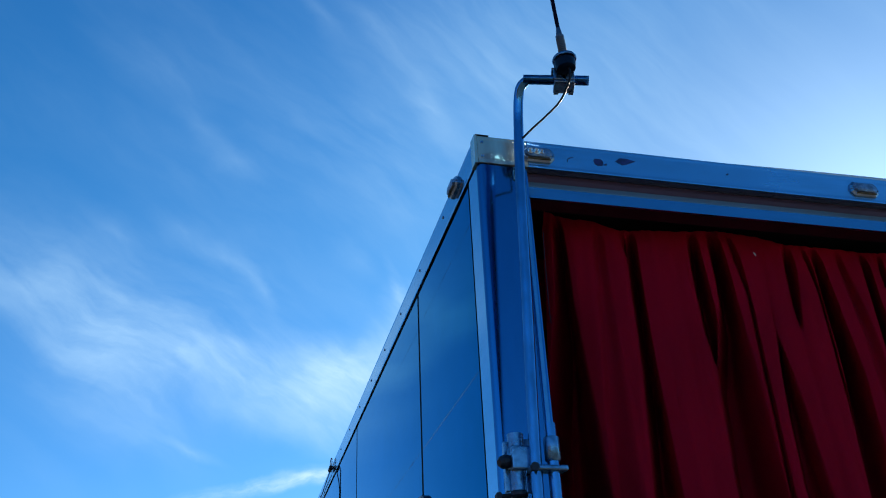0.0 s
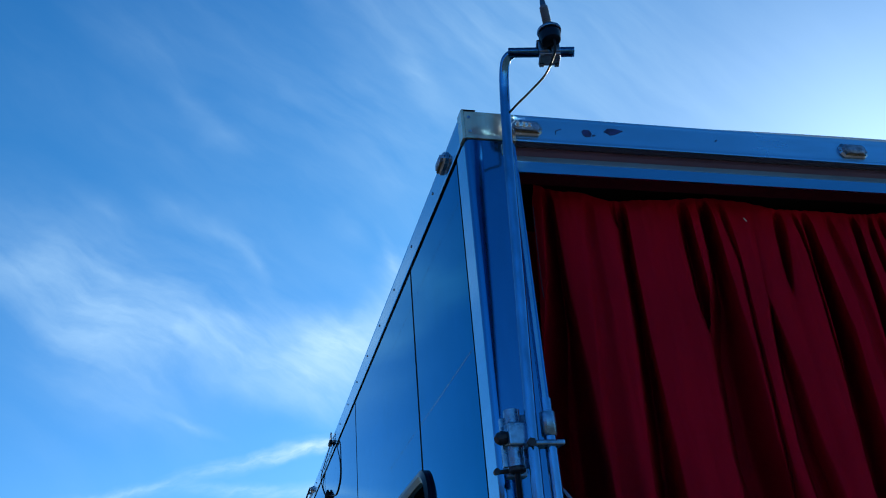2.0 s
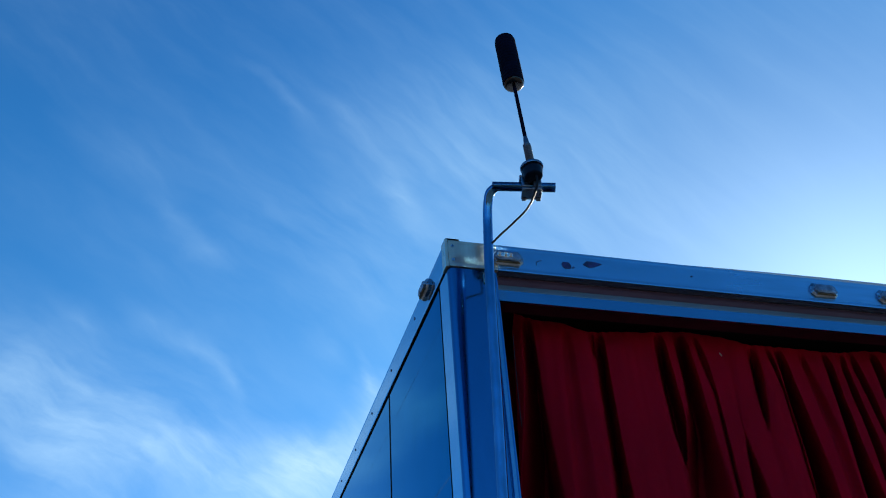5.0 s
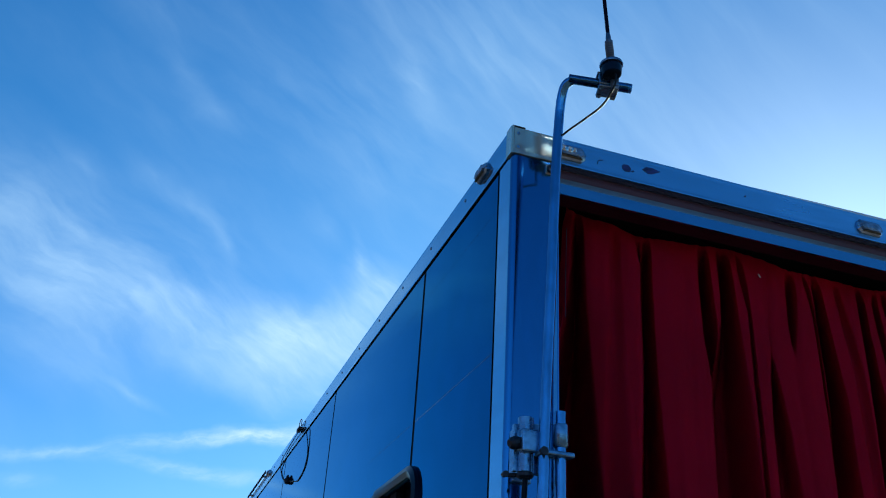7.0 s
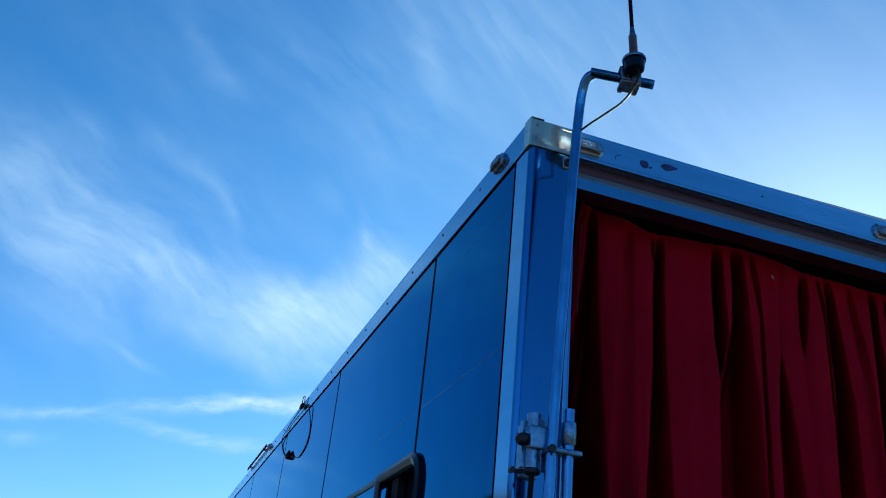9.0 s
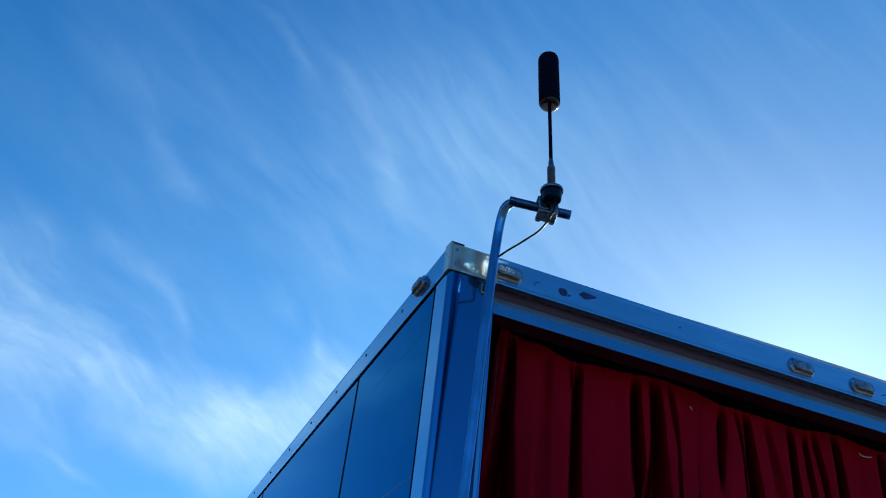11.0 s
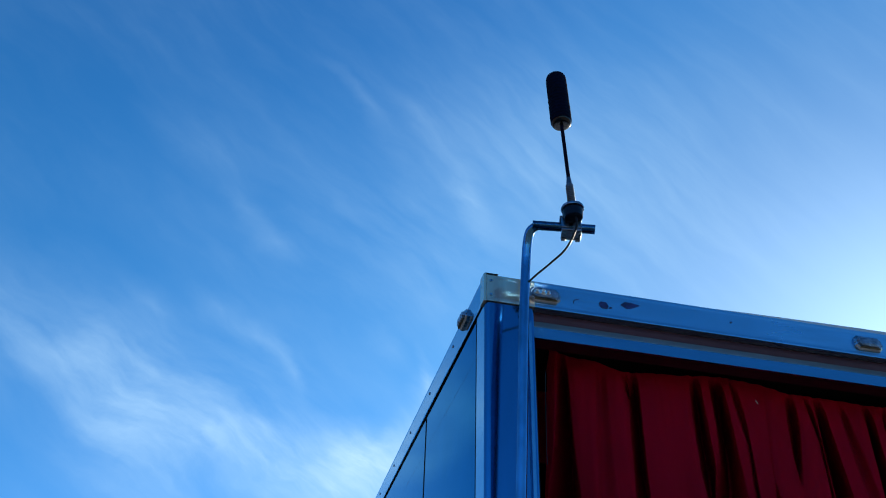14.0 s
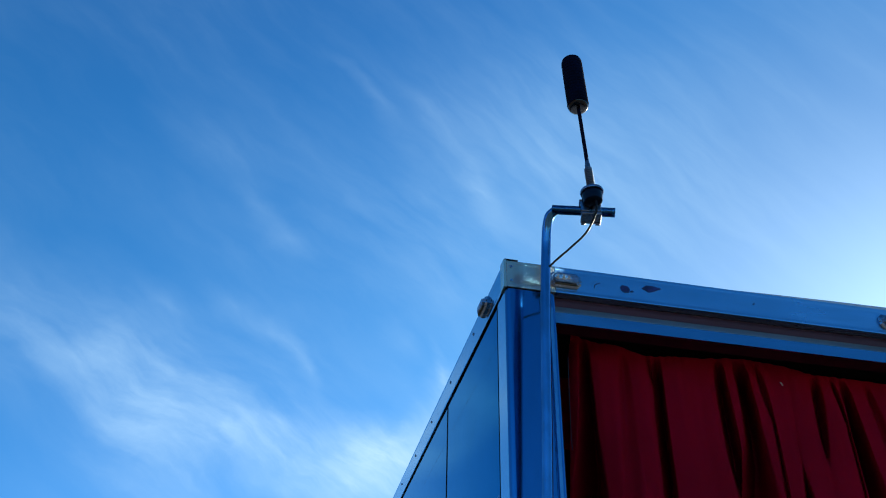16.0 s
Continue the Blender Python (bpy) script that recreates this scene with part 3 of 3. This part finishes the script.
patch("sticker_scrap", [(0.3035, 2.857), (0.309, 2.860), (0.312, 2.857), (0.306, 2.854)], "dark stripped sticker scrap")
patch("sticker_scrap", [(0.334, 2.870), (0.345, 2.879), (0.360, 2.880), (0.384, 2.875), (0.362, 2.864), (0.350, 2.861)], "dark diamond sticker scrap")
part("scratch", tube(smooth_line([(0.214, -0.0012, 2.853), (0.216, -0.0012, 2.862), (0.222, -0.0012, 2.866), (0.229, -0.0012, 2.868)], 5), 0.0009, 5), STAIN, rear_rail)
part("scratch", tube(smooth_line([(1.262, -0.0012, 2.857), (1.275, -0.0012, 2.861), (1.282, -0.0012, 2.868), (1.284, -0.0012, 2.872)], 5), 0.0012, 5), STAIN, rear_rail)
part("scratch", tube(smooth_line([(0.62, -0.0012, 2.866), (0.624, -0.0012, 2.868)], 3), 0.0018, 5), STAIN, rear_rail)

# ---- curtain ----
CURT_Y, SET_BACK = 0.058, 0.05
# each fold: depth, and its course from the top as (height, near lip, far lip)
NEAR_FOLDS = [
    (0.13, ((2.76, 0.196, 0.206), (2.53, 0.190, 0.214), (2.27, 0.174, 0.232), (2.00, 0.170, 0.243), (0.6, 0.172, 0.250))),
    (0.008, ((2.76, 0.285, 0.30), (2.3, 0.262, 0.30), (0.6, 0.25, 0.31))),
    (0.020, ((2.76, 0.343, 0.352), (2.69, 0.349, 0.358), (2.66, 0.36, 0.362), (0.6, 0.36, 0.361))),
    (0.11, ((2.76, 0.366, 0.378), (2.60, 0.357, 0.375), (2.40, 0.354, 0.375), (2.15, 0.338, 0.381), (1.85, 0.328, 0.386), (0.6, 0.31, 0.40))),
    (0.07, ((2.76, 0.519, 0.533), (2.61, 0.518, 0.541), (2.50, 0.520, 0.546), (2.42, 0.528, 0.534), (2.38, 0.532, 0.532), (0.6, 0.532, 0.532))),
]
MID_FOLDS = [
    (0.10, ((2.76, 0.570, 0.588), (2.61, 0.572, 0.600), (2.54, 0.568, 0.603), (2.40, 0.532, 0.608), (2.15, 0.521, 0.618), (1.84, 0.542, 0.667), (0.6, 0.56, 0.70))),
    (0.018, ((2.76, 0.612, 0.620), (2.66, 0.625, 0.640), (2.58, 0.64, 0.645), (0.6, 0.64, 0.645))),
    (0.045, ((2.76, 0.771, 0.784), (2.66, 0.766, 0.782), (2.58, 0.762, 0.772), (2.50, 0.762, 0.762), (0.6, 0.762, 0.762))),
    (0.055, ((2.76, 0.712, 0.712), (2.48, 0.692, 0.693), (2.30, 0.680, 0.712), (2.15, 0.676, 0.722), (2.0, 0.688, 0.745), (0.6, 0.70, 0.79))),
]
FAR_FOLDS = [
    (0.03, ((2.76, 0.806, 0.814), (2.68, 0.824, 0.832), (2.62, 0.836, 0.840), (0.6, 0.84, 0.842))),
    (0.10, ((2.76, 0.842, 0.853), (2.64, 0.848, 0.866), (2.42, 0.850, 0.888), (2.15, 0.834, 0.884), (0.6, 0.82, 0.90))),
    (0.012, ((2.76, 0.905, 0.915), (2.5, 0.925, 0.95), (0.6, 0.93, 0.98))),
    (0.10, ((2.76, 0.977, 0.988), (2.62, 0.976, 0.994), (2.50, 0.974, 1.000), (2.2, 0.962, 1.025), (0.6, 0.93, 1.06))),
    (0.035, ((2.76, 1.026, 1.036), (2.63, 1.032, 1.044), (2.5, 1.040, 1.054), (0.6, 1.05, 1.09))),
    (0.03, ((2.76, 1.054, 1.063), (2.62, 1.070, 1.082), (2.5, 1.082, 1.088), (0.6, 1.10, 1.12))),
]
END_FOLDS = [(0.12, ((2.76, 1.116, 1.132), (2.65, 1.122, 1.142), (2.55, 1.120, 1.146), (0.6, 1.10, 1.17))),
             (0.06, ((2.76, 1.274, 1.286), (2.62, 1.268, 1.284), (0.6, 1.26, 1.31)))]
rng = random.Random(4)
x = 1.36
while x < 2.2:
    w = rng.uniform(0.010, 0.018)
    END_FOLDS.append((rng.uniform(0.03, 0.12), ((2.76, x, x + w), (2.5, x - 0.004, x + 1.6 * w), (0.6, x - 0.02, x + 3.2 * w))))
    x += rng.uniform(0.07, 0.15)
HEM = [(0.14, 2.772), (0.25, 2.742), (0.353, 2.720), (0.46, 2.728), (0.6, 2.741), (0.681, 2.736), (0.783, 2.721), (0.892, 2.720), (1.011, 2.718), (1.137, 2.732), (1.261, 2.722),
       (1.413, 2.731), (1.6, 2.720), (1.8, 2.735), (2.0, 2.715), (2.26, 2.730)]


def curtain_top(x):
    for (a, p), (b, q) in zip(HEM, HEM[1:]):
        if a <= x <= b:
            t = (x - a) / (b - a)
            return p + (q - p) * t * t * (3 - 2 * t) + 0.0012 * noise.noise(Vector((x * 40, 0, 3)))
    return 2.73


def lips(course, z):
    """Both lips of a fold at a height."""
    for (z0, a0, b0), (z1, a1, b1) in zip(course, course[1:]):
        if z >= z1:
            t = min(1.0, max(0.0, (z0 - z) / (z0 - z1)))
            return a0 + (a1 - a0) * t, b0 + (b1 - b0) * t
    return course[-1][1:]


def ease(t):
    t = min(1.0, max(0.0, t))
    return t * t * (3 - 2 * t)


def curtain_row(z):
    """The lips and depth of every fold at a height, for one level of the cloth."""
    return [(*lips(course, z), d) for d, course in NEAR_FOLDS + MID_FOLDS + FAR_FOLDS + END_FOLDS]


def curtain_at(x, z, folds):
    """A point of the cloth; its pleats all lie over to one side."""
    top = curtain_top(x)
    fall = ease((top - z) / 0.045)
    sink, y = 0.0, CURT_Y + 0.05 * fall * ease((0.192 - x) / 0.035) + (0.02 + 0.07 * ease((top - z) / 0.6)) * ease((0.30 - x) / 0.14)
    for a, b, d in folds:
        w = max(b - a, 0.006)
        soft = 0.34 * w + 0.004
        if x < a - 0.03 or x > b + 0.09:
            continue
        near = ease((x - a + 0.004) / (0.008 + 0.08 * w))
        far = 1 - ease((x - b + 0.7 * w) / (0.7 * w + 0.7 * soft))
        sink += min(d * 1.8, 8.0 * max(b - a, 0.0)) * (0.03 + 0.97 * fall) * near * far
        # the cloth swells a little beside its folds
        y -= 0.12 * min(d, 0.05) * fall * math.exp(-((x - b - 2.4 * soft) / (0.02 + 0.6 * w)) ** 2)
        y += 0.10 * min(d, 0.06) * fall * math.exp(-((x - a + 0.001) / 0.010) ** 2)
    y += 0.012 * fall * noise.noise(Vector((x * 13, z * 0.8, 1))) + 0.0035 * fall * noise.noise(Vector((x * 42, z * 2.2, 5)))
    y += 0.0012 * (1 - fall) * math.sin(x * 230 + 3 * math.sin(x * 31)) + 0.0016 * noise.noise(Vector((x * 26, z * 16, 9)))
    x += (0.45 + 0.25 * x) * sink
    # the track hangs well behind the header, which shades the cloth's top
    return (x + 0.031 * (x + 0.48), y + min(sink, 0.26) + SET_BACK, z + 0.031 * max(0.0, z - 1.71))


bm = bmesh.new()
NX, NZ = 1900, 104
grid = []
levels = [(j / NZ) ** 1.5 for j in range(NZ + 1)]
rows = [curtain_row(2.735 + (FLOOR + 0.005 - 2.735) * f) for f in levels]
for i in range(NX + 1):
    x = 0.174 + 2.011 * i / NX
    top = curtain_top(x)
    col = []
    for f, folds in zip(levels, rows):
        z = top + (FLOOR + 0.005 - top) * f
        col.append(bm.verts.new(curtain_at(x, z, folds)))
    grid.append(col)
for a, b in zip(grid, grid[1:]):
    for j in range(NZ):
        bm.faces.new((a[j], a[j + 1], b[j + 1], b[j]))
bmesh.ops.solidify(bm, geom=bm.faces[:], thickness=0.0015)
curtain = thing("curtain", (W / 2, CURT_Y, FLOOR), "dark red pleated curtain drawn across the open trailer end", "curtain")
part("cloth", bm, CLOTH, curtain, smooth=True)
# Added cloth strip, its red standing in for glow on the ceiling.
part("lining", box((OPEN_L + 0.015, 0.365, 2.60), (OPEN_R - 0.015, 0.3665, 2.803), 0.0004), CLOTH, curtain)
# Track coloured black to merge with the shade above the cloth.
part("curtain_track", box((OPEN_L + 0.02, 0.372, 2.70), (OPEN_R - 0.02, 0.39, 2.8075), 0.003), INSIDE, curtain, "track behind the header, blackened like its shade")
for pts in ([(0.681, 2.688), (0.684, 2.684), (0.686, 2.679)], [(1.210, 2.698), (1.217, 2.692), (1.230, 2.691), (1.246, 2.694)]):
    part("loose_thread", tube(smooth_line([(x + 0.031 * (x + 0.48), min(curtain_at(x + h, z, curtain_row(z))[1] for h in (-0.004, 0, 0.004)) - 0.003, z + 0.031 * (z - 1.71)) for x, z in pts], 5), 0.0011, 5), LINT, curtain, "white lint thread")

part("edge_cord", tube(smooth_line([(0.149, 0.032, 2.68), (0.1465, 0.031, 2.62), (0.144, 0.031, 2.5), (0.145, 0.032, 2.46)], 6), 0.0008, 6), RUST, curtain, "thin grey cord along the curtain's edge")

# ---- mast pole and its hinge bracket ----
POLE_LOW, POLE_TOP = Vector((0.0225, -0.103, 1.45)), Vector((0.0642, -0.110, 2.88))
ARM_A, ARM_B = Vector((0.070, -0.146, 2.953)), Vector((0.205, -0.183, 2.940))
pole = thing("mast_pole", (0.0225, -0.103, 1.45), "bent galvanised mast pole clamped to the trailer's corner hinge", "pole")
line = smooth_line([POLE_LOW, (0.0335, -0.105, 2.1), (0.046, -0.107, 2.45), (0.0555, -0.109, 2.73), POLE_TOP], 6)
line += smooth_line([POLE_TOP, Vector((0.0648, -0.120, 2.918)), Vector((0.0678, -0.134, 2.943)), Vector((0.080, -0.1465, 2.9525))], 5)[1:]
part("upright", tube(line, 0.0108, 18), PIPE, pole, smooth=True)
bm = tube([ARM_A, ARM_A + (ARM_B - ARM_A) * 0.5, ARM_B], 0.0108, 18, caps=False)
bmesh.ops.solidify(bm, geom=bm.faces[:], thickness=0.002)
part("arm", bm, PIPE, pole, "cut galvanised tube arm", smooth=True)


def bracket():
    b = thing("hinge_bracket", (0.04, -0.05, 2.11), "galvanised steel pole hinge bolted to the rear corner post", "bracket")
    HX, HY = 0.010, -0.075
    part("hinge_pin", tube([(HX, HY, 2.083), (HX, HY, 2.184)], 0.0145, 16), ZINC, b, smooth=True)
    part("barrel", lathe([(0.0165, 0), (0.0175, 0.002), (0.0175, 0.036), (0.0165, 0.038)], (HX, HY, 2.120), sides=18), ZINC, b, smooth=True)
    part("mount_plate", box((0.012, -0.012, 2.08), (0.05, 0.003, 2.176), 0.002), ZINC, b)
    part("web", box((HX - 0.006, HY, 2.085), (HX + 0.006, -0.01, 2.175), 0.002), ZINC, b)
    part("clamp_plate", box((HX - 0.016, HY - 0.024, 2.116), (0.043, HY - 0.012, 2.158), 0.003), ZINC, b)
    part("keeper", box((HX - 0.021, HY + 0.004, 2.084), (HX - 0.013, HY + 0.016, 2.172), 0.001), ZINC, b)
    part("keeper", box((HX + 0.010, HY - 0.012, 2.078), (HX + 0.034, HY - 0.004, 2.112), 0.001), ZINC, b)
    part("keeper", box((HX + 0.012, HY + 0.004, 2.158), (HX + 0.030, HY + 0.012, 2.178), 0.001), ZINC, b)
    part("bolt", lathe([(0.006, 0), (0.0105, 0.003), (0.0125, 0.010), (0.0115, 0.019), (0.0065, 0.025)], (HX - 0.013, HY - 0.004, 2.136), (-0.9, -0.25, -0.3), 12), RUST, b, "dark weathered bolt head")
    part("bolt_shank", tube([(HX - 0.034, HY - 0.002, 2.132), (HX, HY, 2.136)], 0.007, 10), RUST, b)
    part("lower_stop", lathe([(0.012, 0), (0.0155, 0.003), (0.0155, 0.009), (0.012, 0.012)], (HX, HY, 2.072), sides=16), RUST, b)
    part("lower_bolt", lathe([(0.005, 0), (0.006, 0.012)], (HX - 0.034, HY + 0.02, 2.078), (0, -1, 0), 8), RUST, b)
    part("lower_bolt_shank", tube([(HX - 0.034, HY + 0.02, 2.078), (HX, HY + 0.008, 2.08)], 0.004, 8), RUST, b)
    part("lower_shaft", tube([(HX + 0.012, -0.012, 1.95), (HX + 0.004, HY + 0.015, 2.0), (HX, HY, 2.074)], 0.0055, 12), FRAME, b)
    return b


bracket()
bar = thing("lock_bar", (0.064, -0.11, 1.3), "galvanised door lock bar standing beside the mast pole", "bar")
BX, BY = 0.0665, -0.105
part("bar", tube([(BX - 0.003, BY, 1.3), (BX, BY, 2.12), (BX, BY, 2.196)], 0.0108, 16), PIPE, bar, smooth=True)
part("collar", lathe([(0.012, -0.003), (0.0142, 0), (0.0142, 0.038), (0.0135, 0.040)], (BX, BY, 2.131), sides=18), ZINC, bar, smooth=True)
part("ring_plate", box((0.020, BY - 0.017, 2.109), (0.088, BY + 0.014, 2.119), 0.003), ZINC, bar)
part("nut", lathe([(0.008, 0), (0.008, 0.010)], (0.026, BY - 0.014, 2.113), (-0.2, -1, 0), 6), RUST, bar)

handle = thing("latch_handle", (0.034, -0.01, 1.6), "blue grey latch handle plate with riveted holes on the post", "latch")
out = rounded(0.012, 1.45, 0.055, 1.962, 0.0213)
inn = rounded(0.019, 1.457, 0.048, 1.955, 0.0143)
part("bezel", ring_solid(out, inn, at_rear, -0.005, 0.012, 0.003), POST, handle, smooth=True)
part("lever", box((0.0195, -0.010, 1.47), (0.0475, 0.006, 1.935), 0.003), STEEL, handle)
for z in (1.915, 1.885, 1.86, 1.83, 1.80):
    for e in (0.028, 0.039):
        part("rivet", lathe([(0.0022, 0), (0.0018, 0.0012)], (e, -0.010, z), (0, -1, 0), 8), CHROME, handle)
part("hinge_knuckle", box((0.047, -0.016, 1.88), (0.058, -0.001, 1.91), 0.003), ZINC, handle)

cord = thing("tie_cord", (0.122, -0.006, 2.05), "blue grey tie cord running down from the post edge", "cord")
part("strand", tube(smooth_line([(0.112, -0.003, 2.062), (0.130, -0.008, 2.036), (0.190, -0.012, 1.940), (0.257, -0.014, 1.832), (0.42, -0.015, 1.56), (0.62, -0.01, 1.22)], 8), 0.0034, 8), ROPE, cord, smooth=True)

# ---- antenna ----
antenna = thing("antenna", (0.147, -0.168, 2.94), "ribbed black antenna on a spring base clamped to the mast arm", "antenna")
FOOT = Vector((0.1485, -0.199, 2.965))
AX = (Vector((0.137, -0.172, 3.44)) - FOOT).normalized()
part("mount_disc", lathe([(0.018, 0), (0.0255, 0.002), (0.0265, 0.005), (0.0255, 0.008), (0.014, 0.011)], FOOT + AX * 0.006, AX, 28), CHROME, antenna, smooth=True)
part("mount_stem", lathe([(0.014, -0.020), (0.0205, -0.016), (0.0225, -0.004), (0.0225, 0.004), (0.018, 0.007)], FOOT, AX, 24), FRAME, antenna, "dark glossy mount body", smooth=True)
prof = [(0.0105, 0.017)]
for k in range(11):
    h = 0.022 + 0.0052 * k
    prof += [(0.0096, h), (0.0078, h + 0.0026)]
prof += [(0.0094, 0.081), (0.0072, 0.084)]
part("spring", lathe(prof, FOOT, AX, 18), STEEL, antenna, "grey ribbed spring base", smooth=True)
part("ferrule", lathe([(0.0064, 0.083), (0.0064, 0.092), (0.0048, 0.106)], FOOT, AX, 14), STEEL, antenna, smooth=True)
part("whip", lathe([(0.0045, 0.104), (0.0045, 0.282)], FOOT, AX, 12), BLACK, antenna, smooth=True)
prof = [(0.0255, 0.290), (0.0256, 0.293)]
for k in range(14):
    h = 0.294 + 0.0108 * k
    prof += [(0.0262, h), (0.0262, h + 0.006), (0.0250, h + 0.0084)]
prof += [(0.0258, 0.447), (0.0240, 0.4535), (0.019, 0.457), (0.006, 0.458)]
radome = part("radome", lathe(prof, FOOT, AX, 40), BLACK, antenna, "ribbed black foam cylinder", smooth=True)
prof = [(0.006, 0.2795), (0.0140, 0.2797)] + [(0.0140 + 0.0112 * math.sin(radians(a)), 0.2909 - 0.0112 * math.cos(radians(a))) for a in range(15, 76, 12)]
part("end_cap", lathe(prof, FOOT, AX, 40), TIP, radome, "glossy black rounded end cap", smooth=True)
arm_way = (ARM_B - ARM_A).normalized()
CL = ARM_A + arm_way * 0.086


def oriented(lo, hi, bevel):
    """A block in the arm's own axes round the clamp's middle."""
    bm = box(Vector(lo) * 1.18, Vector(hi) * 1.18, bevel)
    side = arm_way.cross(Vector((0, 0, 1))).normalized()
    m = Matrix((arm_way, side * -1, Vector((0, 0, 1)))).transposed().to_4x4()
    m.translation = CL
    bm.transform(m)
    return bm


clamp = part("clamp", oriented((-0.019, -0.017, -0.018), (0.019, 0.017, -0.0125), 0.002), CHROME, antenna)
part("jaw", oriented((-0.021, -0.0165, 0.0108), (0.021, 0.0165, 0.016), 0.002), CHROME, clamp)
part("jaw", oriented((-0.019, -0.0185, -0.0130), (-0.003, -0.0112, 0.0112), 0.002), CHROME, clamp)
part("jaw", oriented((0.003, -0.0185, -0.0130), (0.019, -0.0112, 0.0112), 0.002), CHROME, clamp)
for a in (-0.0135, 0.0135):
    for b in (-0.014, 0.014):
        part("clamp_bolt", oriented((a - 0.0022, b - 0.0022, -0.0205), (a + 0.0022, b + 0.0022, 0.022), 0.0008), CHROME, clamp)
        part("clamp_nut", oriented((a - 0.0046, b - 0.0042, -0.0200), (a + 0.0042, b + 0.0042, -0.0182), 0.001), CHROME, clamp)
part("bracket_tab", oriented((-0.017, 0.004, 0.0162), (0.017, 0.016, 0.030), 0.002), ZINC, antenna)

lead = thing("antenna_cable", (0.150, -0.2, 2.95), "thin black coaxial cable drooping from the antenna to the mast pole", "cable")
part("sheath", tube(smooth_line([FOOT + Vector((0, -0.003, 0.004)), (0.150, -0.209, 2.948), (0.1505, -0.213, 2.930), (0.148, -0.205, 2.908), (0.135, -0.177, 2.878), (0.108, -0.150, 2.853), (0.083, -0.131, 2.832), (0.066, -0.118, 2.816)], 9), 0.0024, 8), CABLE, lead, smooth=True)

clip = thing("cable_clip", (0.089, -0.004, 2.80), "small zinc cable clip screwed under the corner rail", "clip")
part("saddle", tube([(0.089 + 0.006 * math.cos(a), -0.008, 2.802 + 0.008 * math.sin(a)) for a in [2 * math.pi * k / 16 for k in range(17)]], 0.0032, 8), RUST, clip, smooth=True)
# CAP's pale colour stands for sunlight on the plate.
part("plate", box((0.080, -0.0045, 2.789), (0.099, -0.0004, 2.814), 0.0012), CAP, clip, "zinc plate in a sunlit tone")

# ---- side clutter ----
loop = thing("hanging_plug", (-0.02, 2.75, 2.62), "black plug hanging on a looped lead from the side rail", "plug")
part("clip", box((-0.024, 2.635, 2.858), (-0.0055, 2.695, 2.878), 0.005), CABLE, loop)
part("clip_ring", tube([(-0.012, 2.665 + 0.035 * math.cos(a), 2.897 + 0.022 * math.sin(a)) for a in [2 * math.pi * k / 20 for k in range(21)]], 0.0022, 8), CABLE, loop)
part("lead", tube(smooth_line([(-0.012, 2.645, 2.868), (-0.010, 2.50, 2.83), (-0.0016, 2.405, 2.72), (-0.0014, 2.415, 2.64), (-0.0014, 2.56, 2.606), (-0.0014, 2.72, 2.63), (-0.0016, 2.87, 2.662)], 8), 0.0024, 8), CABLE, loop)
part("lead", tube(smooth_line([(-0.012, 2.68, 2.868), (-0.010, 2.85, 2.864), (-0.008, 3.02, 2.857), (-0.008, 3.21, 2.83), (-0.0016, 3.22, 2.787), (-0.0014, 3.09, 2.715), (-0.0016, 2.89, 2.667)], 8), 0.0024, 8), CABLE, loop)
part("plug_body", lathe([(0.008, 0), (0.015, 0.005), (0.016, 0.02), (0.009, 0.034), (0.004, 0.045)], (-0.008, 2.88, 2.648), sides=12), CABLE, loop)
strip = thing("awning_strip", (-0.02, 4.0, 2.9), "dark narrow awning strip standing off the side rail", "strip")
part("strip", box((-0.020, 3.80, 2.893), (-0.013, 4.62, 2.912), 0.003), SEAL, strip)
for y in (3.9, 4.5):
    part("standoff", box((-0.013, y - 0.02, 2.892), (-0.004, y + 0.02, 2.900), 0.002), ALU_SIDE, strip)
part("far_clip", box((-0.03, L - 0.05, 2.862), (-0.0055, L - 0.01, 2.892), 0.005), CABLE, trailer, "black clip at the far rail end")
